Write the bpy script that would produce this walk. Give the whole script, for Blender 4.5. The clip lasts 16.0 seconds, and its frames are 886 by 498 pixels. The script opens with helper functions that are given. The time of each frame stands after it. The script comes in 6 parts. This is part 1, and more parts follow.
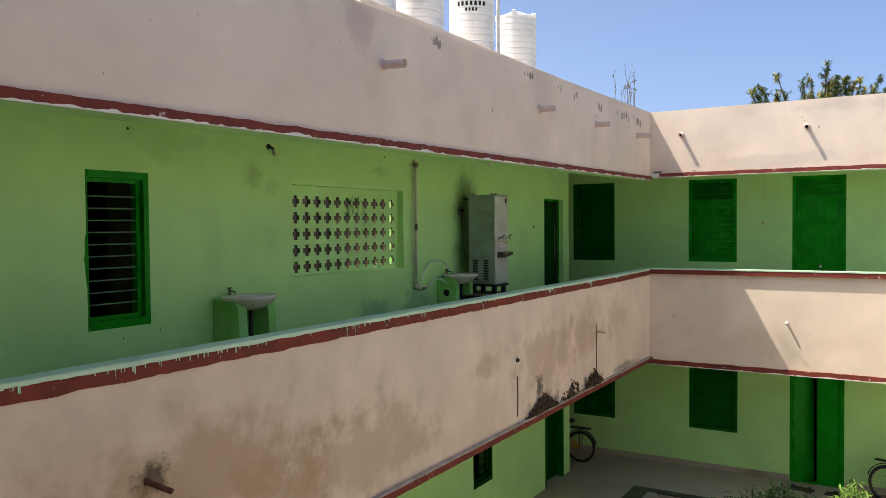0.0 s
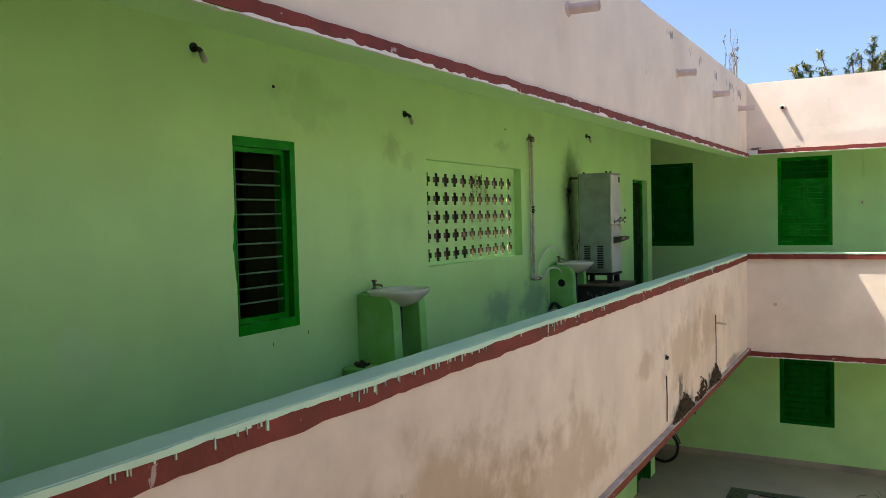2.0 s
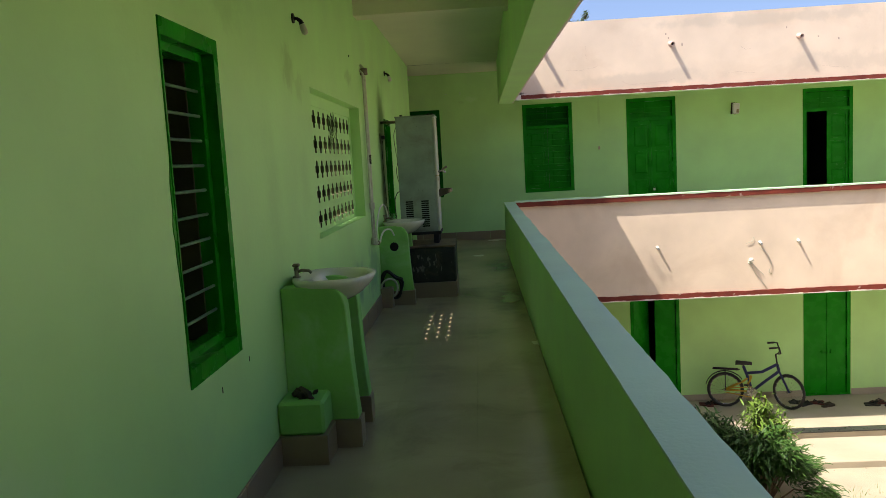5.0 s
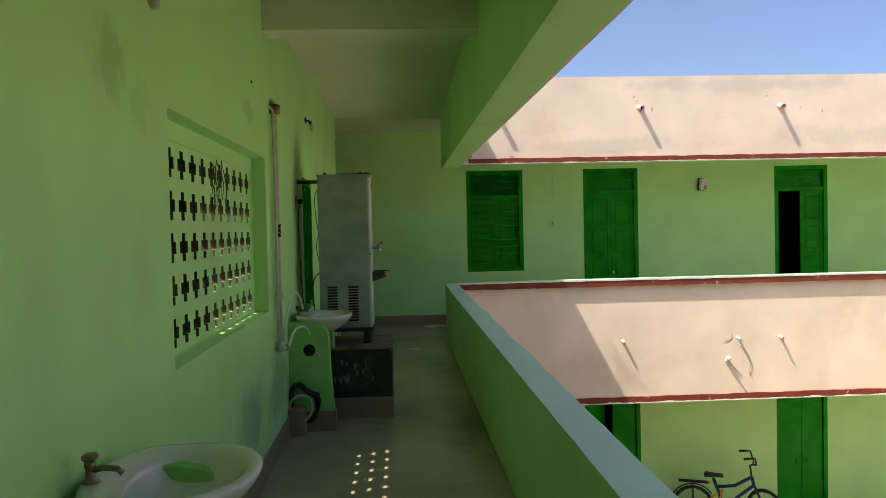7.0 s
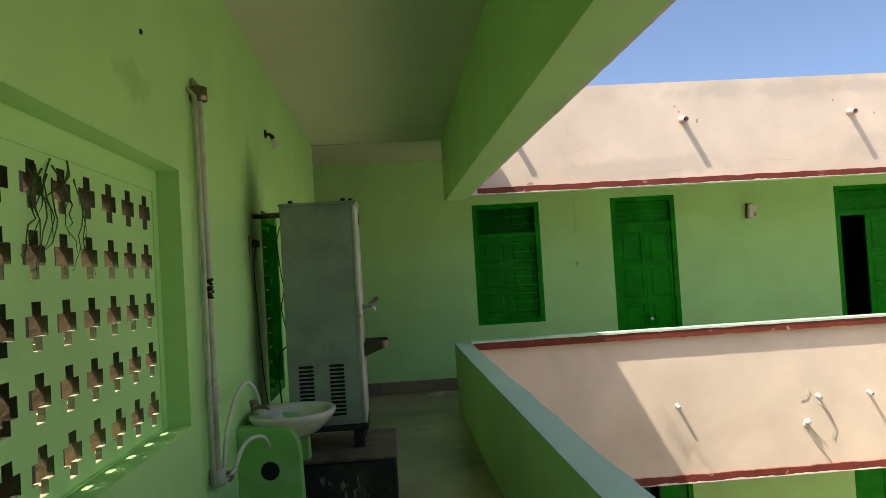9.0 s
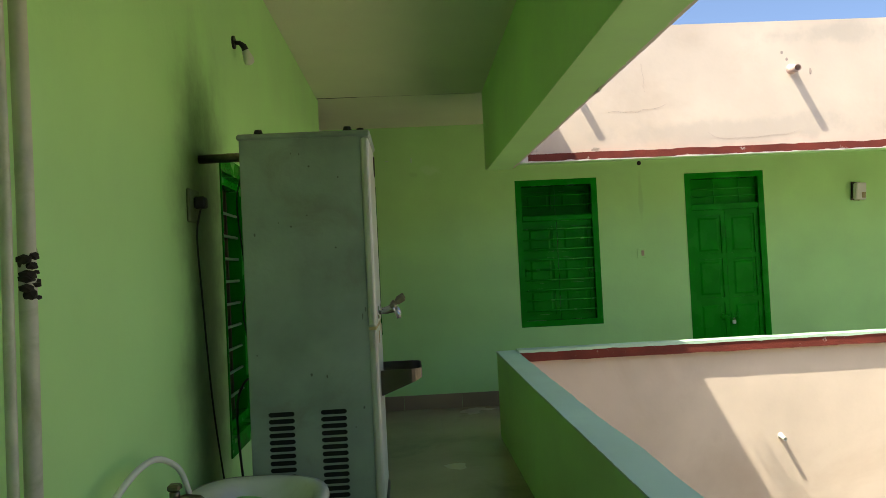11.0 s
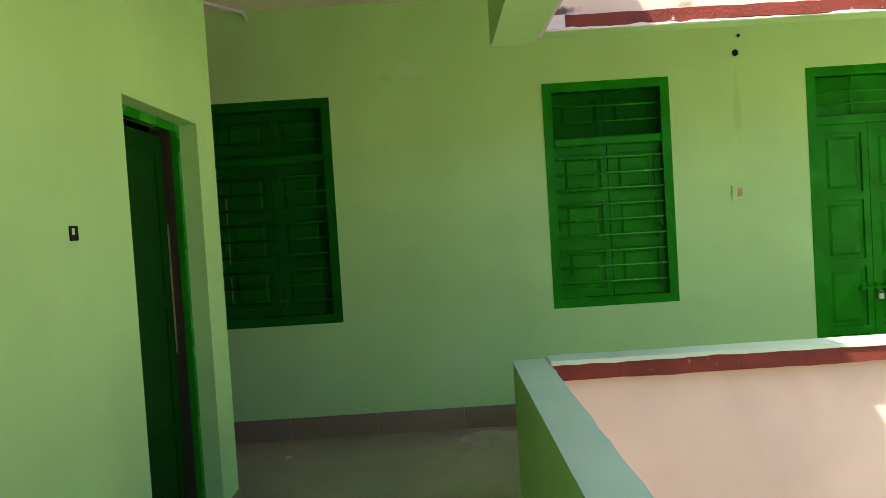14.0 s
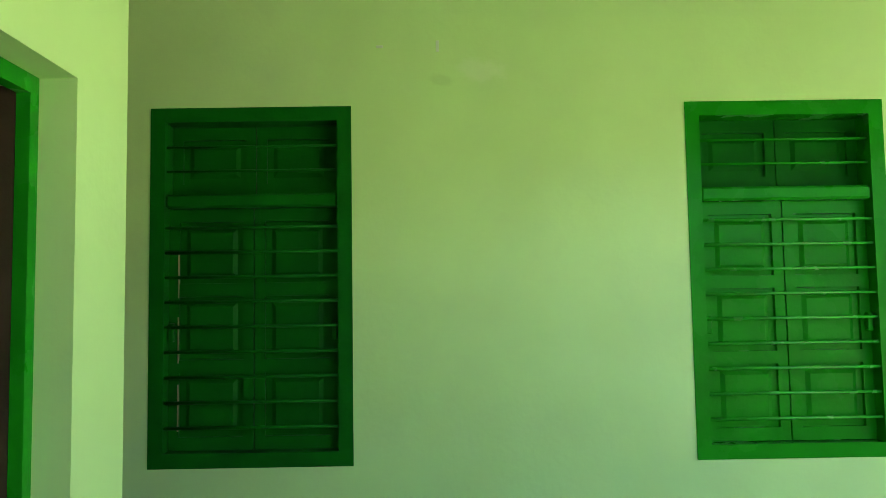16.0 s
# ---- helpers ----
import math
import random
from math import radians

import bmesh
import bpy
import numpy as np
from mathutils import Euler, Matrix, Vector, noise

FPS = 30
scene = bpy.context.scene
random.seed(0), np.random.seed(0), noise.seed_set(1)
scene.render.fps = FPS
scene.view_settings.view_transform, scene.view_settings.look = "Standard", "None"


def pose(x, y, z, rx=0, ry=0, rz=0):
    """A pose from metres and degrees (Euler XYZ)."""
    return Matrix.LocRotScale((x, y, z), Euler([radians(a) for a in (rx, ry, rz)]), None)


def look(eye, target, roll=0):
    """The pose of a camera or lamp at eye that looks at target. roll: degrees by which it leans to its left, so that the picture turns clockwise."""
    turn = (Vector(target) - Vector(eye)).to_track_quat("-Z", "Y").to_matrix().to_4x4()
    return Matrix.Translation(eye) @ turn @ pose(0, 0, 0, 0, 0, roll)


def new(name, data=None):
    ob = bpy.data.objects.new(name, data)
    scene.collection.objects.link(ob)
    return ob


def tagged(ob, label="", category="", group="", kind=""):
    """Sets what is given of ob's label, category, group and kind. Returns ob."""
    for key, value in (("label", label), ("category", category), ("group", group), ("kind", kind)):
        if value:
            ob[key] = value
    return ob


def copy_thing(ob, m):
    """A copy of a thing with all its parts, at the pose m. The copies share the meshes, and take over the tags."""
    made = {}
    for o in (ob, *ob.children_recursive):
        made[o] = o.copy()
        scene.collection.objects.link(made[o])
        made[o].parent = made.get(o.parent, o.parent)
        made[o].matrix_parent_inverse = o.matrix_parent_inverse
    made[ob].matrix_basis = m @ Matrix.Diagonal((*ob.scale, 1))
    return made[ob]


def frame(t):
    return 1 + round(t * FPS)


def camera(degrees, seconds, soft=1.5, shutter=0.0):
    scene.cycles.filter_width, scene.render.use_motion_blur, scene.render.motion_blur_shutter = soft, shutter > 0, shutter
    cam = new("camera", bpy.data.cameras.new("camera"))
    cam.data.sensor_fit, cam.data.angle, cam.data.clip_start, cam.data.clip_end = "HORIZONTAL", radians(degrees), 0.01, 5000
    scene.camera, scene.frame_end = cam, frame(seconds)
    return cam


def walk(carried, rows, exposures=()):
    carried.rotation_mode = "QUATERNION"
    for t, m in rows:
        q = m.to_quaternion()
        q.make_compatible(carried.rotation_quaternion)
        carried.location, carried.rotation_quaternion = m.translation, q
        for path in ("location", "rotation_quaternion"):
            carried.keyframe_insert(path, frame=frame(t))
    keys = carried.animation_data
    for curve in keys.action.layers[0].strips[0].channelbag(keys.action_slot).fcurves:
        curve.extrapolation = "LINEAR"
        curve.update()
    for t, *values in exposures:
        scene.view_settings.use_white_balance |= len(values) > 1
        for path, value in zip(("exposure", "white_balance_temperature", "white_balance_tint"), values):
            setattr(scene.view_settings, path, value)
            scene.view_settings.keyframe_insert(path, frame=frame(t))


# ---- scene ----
cam = camera(59.3, 16.0, soft=0.7)
PATH = [
    (0, (5.446, -15.021, 1.48), (4.417, -13.307, 1.423), -0.5),
    (0.5, (5.038, -15.038, 1.409), (4.397, -13.143, 1.425), 2.4),
    (1, (4.561, -14.992, 1.384), (3.965, -13.084, 1.305), 1.0),
    (1.5, (4.06, -14.936, 1.425), (3.202, -13.13, 1.368), -0.5),
    (2, (3.518, -14.859, 1.401), (2.528, -13.123, 1.323), -1.4),
    (2.5, (3.004, -14.746, 1.387), (1.917, -13.071, 1.286), -2.3),
    (3, (2.492, -14.704, 1.409), (1.407, -13.03, 1.269), -1.5),
    (3.5, (2.0, -14.556, 1.412), (1.03, -12.814, 1.247), -2.6),
    (4, (1.545, -14.418, 1.418), (0.835, -12.557, 1.237), -2.8),
    (4.5, (1.234, -14.183, 1.425), (0.922, -12.219, 1.206), -3.4),
    (5, (1.015, -13.843, 1.424), (0.918, -11.858, 1.2), -3.2),
    (5.2, (0.948, -13.677, 1.443), (0.973, -11.687, 1.241), -2.9),
    (7.3, (0.797, -11.506, 1.481), (0.908, -9.509, 1.458), -1.3),
    (7.5, (0.777, -11.303, 1.485), (0.832, -9.304, 1.486), -1.6),
    (8, (0.789, -10.83, 1.455), (0.883, -8.833, 1.467), -5.7),
    (8.5, (0.761, -10.329, 1.478), (0.853, -8.332, 1.511), -4.5),
    (8.7, (0.77, -10.144, 1.486), (0.911, -8.149, 1.538), -3.4),
    (10.8, (0.705, -8.269, 1.473), (0.809, -6.273, 1.549), -3.9),
    (11, (0.707, -8.076, 1.459), (0.798, -6.079, 1.505), -2.8),
    (11.5, (0.767, -7.61, 1.457), (0.985, -5.627, 1.319), -1.5),
    (12, (0.836, -7.168, 1.439), (0.947, -5.175, 1.322), 0.3),
    (12.5, (0.894, -6.67, 1.437), (1.113, -4.685, 1.33), -0.2),
    (13, (0.997, -6.238, 1.456), (1.154, -4.247, 1.367), -5.0),
    (13.5, (1.046, -5.779, 1.434), (0.949, -3.783, 1.371), -2.2),
    (14, (1.085, -5.314, 1.43), (1.098, -3.315, 1.36), -3.6),
    (14.5, (1.025, -4.842, 1.451), (0.87, -2.849, 1.401), -1.7),
    (15, (0.884, -4.372, 1.473), (0.659, -2.387, 1.571), 0.6),
    (15.5, (0.853, -3.863, 1.456), (0.654, -1.877, 1.595), 0.4),
    (16, (0.766, -3.324, 1.456), (0.785, -1.329, 1.598), -0.9),
]
walk(cam, [(t, look(eye, target, roll)) for t, eye, target, roll in PATH],
     exposures=[(0.0, 1.02, 7050, 8), (1.5, 1.16, 6950, 8), (2.0, 1.38, 6850, 9), (2.5, 1.60, 6800, 11), (3.5, 2.18, 6950, 19), (4.2, 1.62, 7050, 18), (5.0, 1.12, 7300, 11), (8.5, 1.02, 7300, 8), (11.0, 1.30, 7250, 4), (12.5, 1.71, 7400, 6), (14.0, 2.08, 7500, 11), (14.5, 2.32, 7400, 9), (15.5, 2.70, 7350, 9), (16.0, 3.06, 7150, 9)])

# ---- world and sun ----
SUN_DIR = Vector((0.52, 0.22, -1.0)).normalized()
world = bpy.data.worlds.new("sky")
scene.world = world
world.use_nodes = True
wn = world.node_tree.nodes
sky = wn.new("ShaderNodeTexSky")
sky.sky_type, sky.sun_disc = "NISHITA", False
sky.sun_elevation = math.asin(-SUN_DIR.z)
sky.sun_rotation = math.atan2(-SUN_DIR.x, -SUN_DIR.y)
sky.air_density, sky.dust_density, sky.ozone_density = 0.50, 3.0, 6.0
wn["Background"].inputs["Strength"].default_value = 0.15
world.node_tree.links.new(sky.outputs[0], wn["Background"].inputs["Color"])
sun_data = bpy.data.lights.new("sun", "SUN")
sun_data.energy, sun_data.angle, sun_data.color = 3.7, radians(0.53), (1.0, 0.95, 0.87)
sun = new("sun", sun_data)
sun.matrix_world = look((-12, -6, 22), Vector((-12, -6, 22)) + SUN_DIR)


# ---- materials ----
def material(name, colour, rough=0.6, metal=0.0, vary=0.08, scale=1.6, grain=60.0, bump=0.08, stain=None, stain_amount=0.0,
             stain_scale=0.9, stain_edge=(0.52, 0.72), spec=0.4, per_piece=0.0):
    """A painted or plain surface: colour with cloudy variation, fine grain relief and optional stains."""
    m = bpy.data.materials.new(name)
    m.use_nodes = True
    n, link = m.node_tree.nodes, m.node_tree.links.new
    b = n["Principled BSDF"]
    b.inputs["Roughness"].default_value, b.inputs["Metallic"].default_value = rough, metal
    b.inputs["Specular IOR Level"].default_value = spec
    co = n.new("ShaderNodeTexCoord")
    big = n.new("ShaderNodeTexNoise")
    big.inputs["Scale"].default_value, big.inputs["Detail"].default_value = scale, 6.0
    geo = n.new("ShaderNodeNewGeometry")
    link(geo.outputs["Position"], big.inputs["Vector"])
    fine = n.new("ShaderNodeTexNoise")
    fine.inputs["Scale"].default_value, fine.inputs["Detail"].default_value = grain, 4.0
    link(geo.outputs["Position"], fine.inputs["Vector"])
    ramp = n.new("ShaderNodeMapRange")
    ramp.inputs["From Min"].default_value, ramp.inputs["From Max"].default_value = 0.3, 0.7
    ramp.inputs["To Min"].default_value, ramp.inputs["To Max"].default_value = 1 - vary, 1 + vary
    link(big.outputs["Fac"], ramp.inputs["Value"])
    tint = n.new("ShaderNodeMix")
    tint.data_type, tint.blend_type = "RGBA", "MULTIPLY"
    tint.inputs["Factor"].default_value = 1.0
    tint.inputs["A"].default_value = (*colour, 1)
    link(ramp.outputs["Result"], tint.inputs["B"])
    out = tint.outputs["Result"]
    if per_piece:
        info = n.new("ShaderNodeObjectInfo")
        pr = n.new("ShaderNodeMapRange")
        pr.inputs["To Min"].default_value, pr.inputs["To Max"].default_value = 1 - per_piece, 1 + per_piece
        link(info.outputs["Random"], pr.inputs["Value"])
        mul = n.new("ShaderNodeMix")
        mul.data_type, mul.blend_type = "RGBA", "MULTIPLY"
        mul.inputs["Factor"].default_value = 1.0
        link(out, mul.inputs["A"])
        link(pr.outputs["Result"], mul.inputs["B"])
        out = mul.outputs["Result"]
    if stain:
        sn = n.new("ShaderNodeTexNoise")
        sn.inputs["Scale"].default_value, sn.inputs["Detail"].default_value, sn.inputs["Roughness"].default_value = stain_scale, 8.0, 0.65
        sn.inputs["Distortion"].default_value = 0.6
        mp = n.new("ShaderNodeMapping")
        mp.inputs["Location"].default_value = (3.7, 1.3, 5.1)
        link(geo.outputs["Position"], mp.inputs["Vector"])
        link(mp.outputs["Vector"], sn.inputs["Vector"])
        sr = n.new("ShaderNodeMapRange")
        sr.inputs["From Min"].default_value, sr.inputs["From Max"].default_value = stain_edge
        sr.inputs["To Max"].default_value = stain_amount
        link(sn.outputs["Fac"], sr.inputs["Value"])
        mix = n.new("ShaderNodeMix")
        mix.data_type = "RGBA"
        mix.inputs["B"].default_value = (*stain, 1)
        link(sr.outputs["Result"], mix.inputs["Factor"])
        link(out, mix.inputs["A"])
        out = mix.outputs["Result"]
    link(out, b.inputs["Base Color"])
    rr = n.new("ShaderNodeMapRange")
    rr.inputs["To Min"].default_value, rr.inputs["To Max"].default_value = max(rough - 0.1, 0.02), min(rough + 0.1, 1)
    link(big.outputs["Fac"], rr.inputs["Value"])
    link(rr.outputs["Result"], b.inputs["Roughness"])
    if bump:
        bp = n.new("ShaderNodeBump")
        bp.inputs["Strength"].default_value, bp.inputs["Distance"].default_value = bump, 0.02
        link(fine.outputs["Fac"], bp.inputs["Height"])
        link(bp.outputs["Normal"], b.inputs["Normal"])
    return m


GREEN_WALL = material("mint_wall_paint", (0.49, 0.83, 0.335), 0.5, vary=0.065, bump=0.06, grain=35, stain=(0.44, 0.74, 0.35), stain_amount=0.5)
PINK = material("pink_plaster", (0.80, 0.665, 0.545), 0.8, vary=0.09, bump=0.05, grain=28, stain=(0.62, 0.46, 0.34), stain_amount=0.4, stain_scale=0.8)
RED = material("oxide_red_paint", (0.185, 0.033, 0.021), 0.75, vary=0.25, scale=5, bump=0.2, stain=(0.66, 0.56, 0.50), stain_amount=0.6, stain_scale=9, stain_edge=(0.63, 0.67))
CAP = material("pale_mint_cap_paint", (0.55, 0.76, 0.57), 0.55, vary=0.08, bump=0.1)
DOOR_GREEN = material("gloss_green_enamel", (0.002, 0.25, 0.010), 0.27, vary=0.14, scale=4, bump=0.06, spec=0.09)
CEILING_PAINT = material("cream_ceiling_paint", (0.76, 0.76, 0.58), 0.7, vary=0.04, bump=0.1)
FLOOR = material("grey_green_floor", (0.40, 0.335, 0.235), 0.24, vary=0.2, scale=1.1, bump=0.04, stain=(0.17, 0.135, 0.085), stain_amount=0.5, stain_scale=1.6)
SKIRT = material("brown_skirting_tile", (0.30, 0.22, 0.15), 0.35, vary=0.12, bump=0.05, per_piece=0.1)
WHITE = material("white_flaking_paint", (0.78, 0.74, 0.68), 0.7, vary=0.08, bump=0.1)
# Dark plaster colour holds the shade of the rooms behind the openings.
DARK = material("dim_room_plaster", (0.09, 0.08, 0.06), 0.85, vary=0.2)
# Albedo set for the light that the unseen east wall bounces.
EAST = material("weathered_pale_plaster", (0.42, 0.38, 0.31), 0.85, vary=0.2)
# Near-black brown: the bay's shade put into colour, and grime on small parts.
SHADE_GRIME = material("sooty_brown_plaster", (0.026, 0.021, 0.016), 0.9, vary=0.3)
SAND = material("pale_sandy_ground", (0.38, 0.335, 0.26), 0.95, vary=0.18, scale=0.8, bump=0.4, stain=(0.28, 0.27, 0.12), stain_amount=0.6)
CEMENT = material("cement_floor", (0.42, 0.37, 0.29), 0.6, vary=0.1, bump=0.1, stain=(0.33, 0.30, 0.22), stain_amount=0.4)
GRANITE = material("black_granite", (0.035, 0.037, 0.035), 0.3, vary=0.4, scale=30, bump=0.05)


# ---- mesh helpers ----
def mesh_object(name, bm, mat, parent=None, smooth=False):
    me = bpy.data.meshes.new(name)
    bm.normal_update()
    if smooth:
        for f in bm.faces:
            f.smooth = True
    bm.to_mesh(me)
    bm.free()
    me.materials.append(mat)
    ob = new(name, me)
    if parent:
        ob.parent = parent
    return ob


def part(name, bm, mat, parent, label="", smooth=False):
    ob = mesh_object(name, bm, mat, parent, smooth)
    if label:
        tagged(ob, label)
    return ob


def thing(name, place, label, category, group="", kind=""):
    """An empty at the base of a thing, under which its parts go."""
    ob = new(name)
    ob.empty_display_size = 0.1
    ob.matrix_basis = place
    return tagged(ob, label, category, group, kind)


def box(bm, lo, hi, bevel=0.0, segments=1):
    made = bmesh.ops.create_cube(bm, size=1.0, matrix=Matrix.Translation([(a + b) / 2 for a, b in zip(lo, hi)]) @ Matrix.Diagonal([*(abs(b - a) for a, b in zip(lo, hi)), 1]))
    if bevel:
        edges = list({e for v in made["verts"] for e in v.link_edges})
        bmesh.ops.bevel(bm, geom=edges, offset=bevel, segments=segments, affect="EDGES", profile=0.6)
    return bm


def boxes(*pairs, bevel=0.0):
    bm = bmesh.new()
    for lo, hi in pairs:
        box(bm, lo, hi, bevel)
    return bm


def tube(bm, points, radius, sides=10, caps=True, radii=None):
    """A round bar along points."""
    points = [Vector(p) for p in points]
    rings = []
    side = None
    for i, p in enumerate(points):
        d = (points[min(i + 1, len(points) - 1)] - points[max(i - 1, 0)]).normalized()
        if side is None:
            side = d.orthogonal().normalized()
        side = (side - d * side.dot(d)).normalized()
        up = d.cross(side)
        r = radii[i] if radii else radius
        rings.append([bm.verts.new(p + r * (math.cos(a) * side + math.sin(a) * up)) for a in np.arange(sides) * 2 * math.pi / sides])
    for a, b in zip(rings, rings[1:]):
        for i in range(sides):
            bm.faces.new((a[i], a[(i + 1) % sides], b[(i + 1) % sides], b[i]))
    if caps:
        bm.faces.new(rings[0][::-1])
        bm.faces.new(rings[-1])
    return bm


def lathe(bm, profile, centre=(0, 0, 0), sides=28):
    """A body turned round the upright through centre; profile: radius and height, from below."""
    c = Vector(centre)
    rings = [[bm.verts.new(c + Vector((r * math.cos(a), r * math.sin(a), z))) for a in np.arange(sides) * 2 * math.pi / sides] for r, z in profile]
    for a, b in zip(rings, rings[1:]):
        for i in range(sides):
            bm.faces.new((a[i], a[(i + 1) % sides], b[(i + 1) % sides], b[i]))
    bm.faces.new(rings[0][::-1])
    bm.faces.new(rings[-1])
    return bm


def slab_with_holes(lo, hi, along, holes):
    """A wall between two corners with openings through it. along: 0 or 1, the axis along the wall; holes: (from, to, below, above)."""
    thin = 1 - along
    us = sorted({lo[along], hi[along], *(h[0] for h in holes), *(h[1] for h in holes)})
    ws = sorted({lo[2], hi[2], *(h[2] for h in holes), *(h[3] for h in holes)})
    us = [u for u in us if lo[along] <= u <= hi[along]]
    ws = [w for w in ws if lo[2] <= w <= hi[2]]
    nu, nw = len(us) - 1, len(ws) - 1

    def solid(i, k):
        if not (0 <= i < nu and 0 <= k < nw):
            return False
        u, w = (us[i] + us[i + 1]) / 2, (ws[k] + ws[k + 1]) / 2
        return not any(a < u < b and c < w < d for a, b, c, d in holes)

    bm, made = bmesh.new(), {}

    def vert(i, t, k):
        if (i, t, k) not in made:
            p = [0, 0, ws[k]]
            p[along], p[thin] = us[i], (lo, hi)[t][thin]
            made[i, t, k] = bm.verts.new(p)
        return made[i, t, k]

    for i in range(nu):
        for k in range(nw):
            if not solid(i, k):
                continue
            for t in (0, 1):
                bm.faces.new([vert(i, t, k), vert(i + 1, t, k), vert(i + 1, t, k + 1), vert(i, t, k + 1)])
            for di, dk, a, b in ((-1, 0, (i, k), (i, k + 1)), (1, 0, (i + 1, k), (i + 1, k + 1)), (0, -1, (i, k), (i + 1, k)), (0, 1, (i, k + 1), (i + 1, k + 1))):
                if not solid(i + di, k + dk):
                    bm.faces.new([vert(a[0], 0, a[1]), vert(b[0], 0, b[1]), vert(b[0], 1, b[1]), vert(a[0], 1, a[1])])
    bmesh.ops.recalc_face_normals(bm, faces=bm.faces)
    return bm


def structure(name, bm, mat, label, category):
    return tagged(mesh_object(name, bm, mat), label, category, kind="structure")


# ---- the setting ----
LOW = -3.12          # ground-storey floor; the upper gallery floor is at 0
CEIL = 2.93
E_IN, E_OUT = 1.42, 1.600     # west gallery parapet, inner and outer face
N_IN, N_OUT = -1.50, -1.60    # north gallery parapet
S_IN, S_OUT = -14.10, -13.95  # south gallery parapet
TOP = 0.72
ROOF = 3.42

W_HOLES = [(-14.15, -13.25, 0.0, 1.93), (-11.29, -10.727, 0.705, 1.936), (-8.95, -6.91, 0.975, 1.93), (-5.06, -4.45, 0.78, 1.92),
           (-2.53, -1.67, 0.0, 1.955), (-5.14, -4.56, -2.36, -1.20), (-2.54, -1.70, LOW, -1.17)]
structure("wall_west", slab_with_holes((-0.22, -17.0, LOW), (0.0, -1.40, CEIL + 0.05), 1, W_HOLES), GREEN_WALL, "mint green plastered gallery wall with windows and doors", "wall")
N_HOLES = [(-0.45, 0.405, 0.79, 2.315), (1.86, 2.715, 0.79, 2.315), (3.66, 4.50, 0.0, 2.315), (6.67, 7.51, 0.0, 2.31),
           (-0.45, 0.405, -2.37, -0.80), (1.87, 2.733, -2.37, -0.80), (3.63, 4.49, LOW, -0.80), (6.67, 7.48, LOW, -0.80), (8.75, 9.6, -2.37, -0.80)]
structure("wall_north", slab_with_holes((-3.0, 0.0, LOW), (14.0, 0.22, CEIL + 0.05), 0, N_HOLES), GREEN_WALL, "mint green plastered wall with shuttered windows and doors", "wall")
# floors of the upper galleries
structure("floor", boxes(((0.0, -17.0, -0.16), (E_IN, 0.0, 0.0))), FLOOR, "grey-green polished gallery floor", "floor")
structure("floor_north", boxes(((E_IN, N_IN, -0.16), (14.0, 0.0, -0.002)), ((-3.0, -1.40, -0.16), (0.0, 0.0, -0.002))), FLOOR, "grey-green polished gallery floor", "floor")
structure("floor_south", boxes(((E_IN, -17.0, -0.16), (14.0, S_IN, -0.002))), FLOOR, "grey-green polished gallery floor", "floor")
# ceilings
structure("ceiling", boxes(((-0.22, -17.0, CEIL), (E_IN, 0.22, CEIL + 0.12)), ((-3.0, -1.40, CEIL + 0.001), (-0.22, 0.22, CEIL + 0.12))), CEILING_PAINT, "cream painted gallery ceiling", "ceiling")
structure("ceiling_north", boxes(((E_IN, N_IN, CEIL), (14.0, 0.22, CEIL + 0.12))), CEILING_PAINT, "cream painted gallery ceiling", "ceiling")
structure("beam_cross", boxes(((0.0, -9.22, 2.73), (E_IN, -8.99, CEIL)), ((0.0, -6.88, 2.73), (E_IN, -6.65, CEIL)), ((0.0, -11.57, 2.73), (E_IN, -11.34, CEIL))),
          CEILING_PAINT, "cream painted cross beams under the ceiling", "beam")
# South ceiling and roof parapet are unseen, added to darken the south end.
structure("ceiling_south", boxes(((E_IN, -17.0, CEIL), (14.0, S_OUT, CEIL + 0.12))), CEILING_PAINT, "cream painted gallery ceiling", "ceiling")
structure("parapet_roof_south", boxes(((E_OUT, S_IN, 2.235), (14.0, S_OUT, ROOF))), PINK, "unseen roof parapet added over the south gallery to cut skylight", "parapet")
# edge beams, parapets and roof parapets
structure("beam_west", boxes(((E_IN - 0.02, S_IN, 2.235), (E_OUT - 0.05, N_IN, CEIL))), GREEN_WALL, "green inner face of the gallery edge beam", "beam")
structure("parapet_roof_west", boxes(((E_OUT - 0.05, S_OUT, 2.235), (E_OUT, N_OUT, ROOF))), PINK, "pink plastered roof parapet with drip stains", "parapet")
structure("parapet_roof_north", boxes(((E_IN + 0.003, N_OUT, 2.30), (14.0, N_IN, ROOF))), PINK, "pink plastered roof parapet with cracks", "parapet")
structure("parapet_west", boxes(((E_IN, S_OUT, -0.86), (E_OUT - 0.03, -3.2, TOP - 0.005)), ((E_IN, -3.2, -0.86), (E_OUT - 0.03, N_IN, TOP - 0.005))), GREEN_WALL, "green inner face of the gallery parapet", "parapet")
structure("parapet_face_west", boxes(((E_OUT - 0.03, S_OUT, -0.86), (E_OUT, -3.2, TOP - 0.005)), ((E_OUT - 0.03, -3.2, -0.86), (E_OUT, N_OUT, TOP - 0.005))), PINK, "pink plastered parapet with brown water stains and painted-in shade at its south end", "parapet")
structure("parapet_north", boxes(((E_OUT - 0.075, N_OUT + 0.03, -0.88), (14.0, N_IN, TOP - 0.005))), GREEN_WALL, "green inner face of the gallery parapet", "parapet")
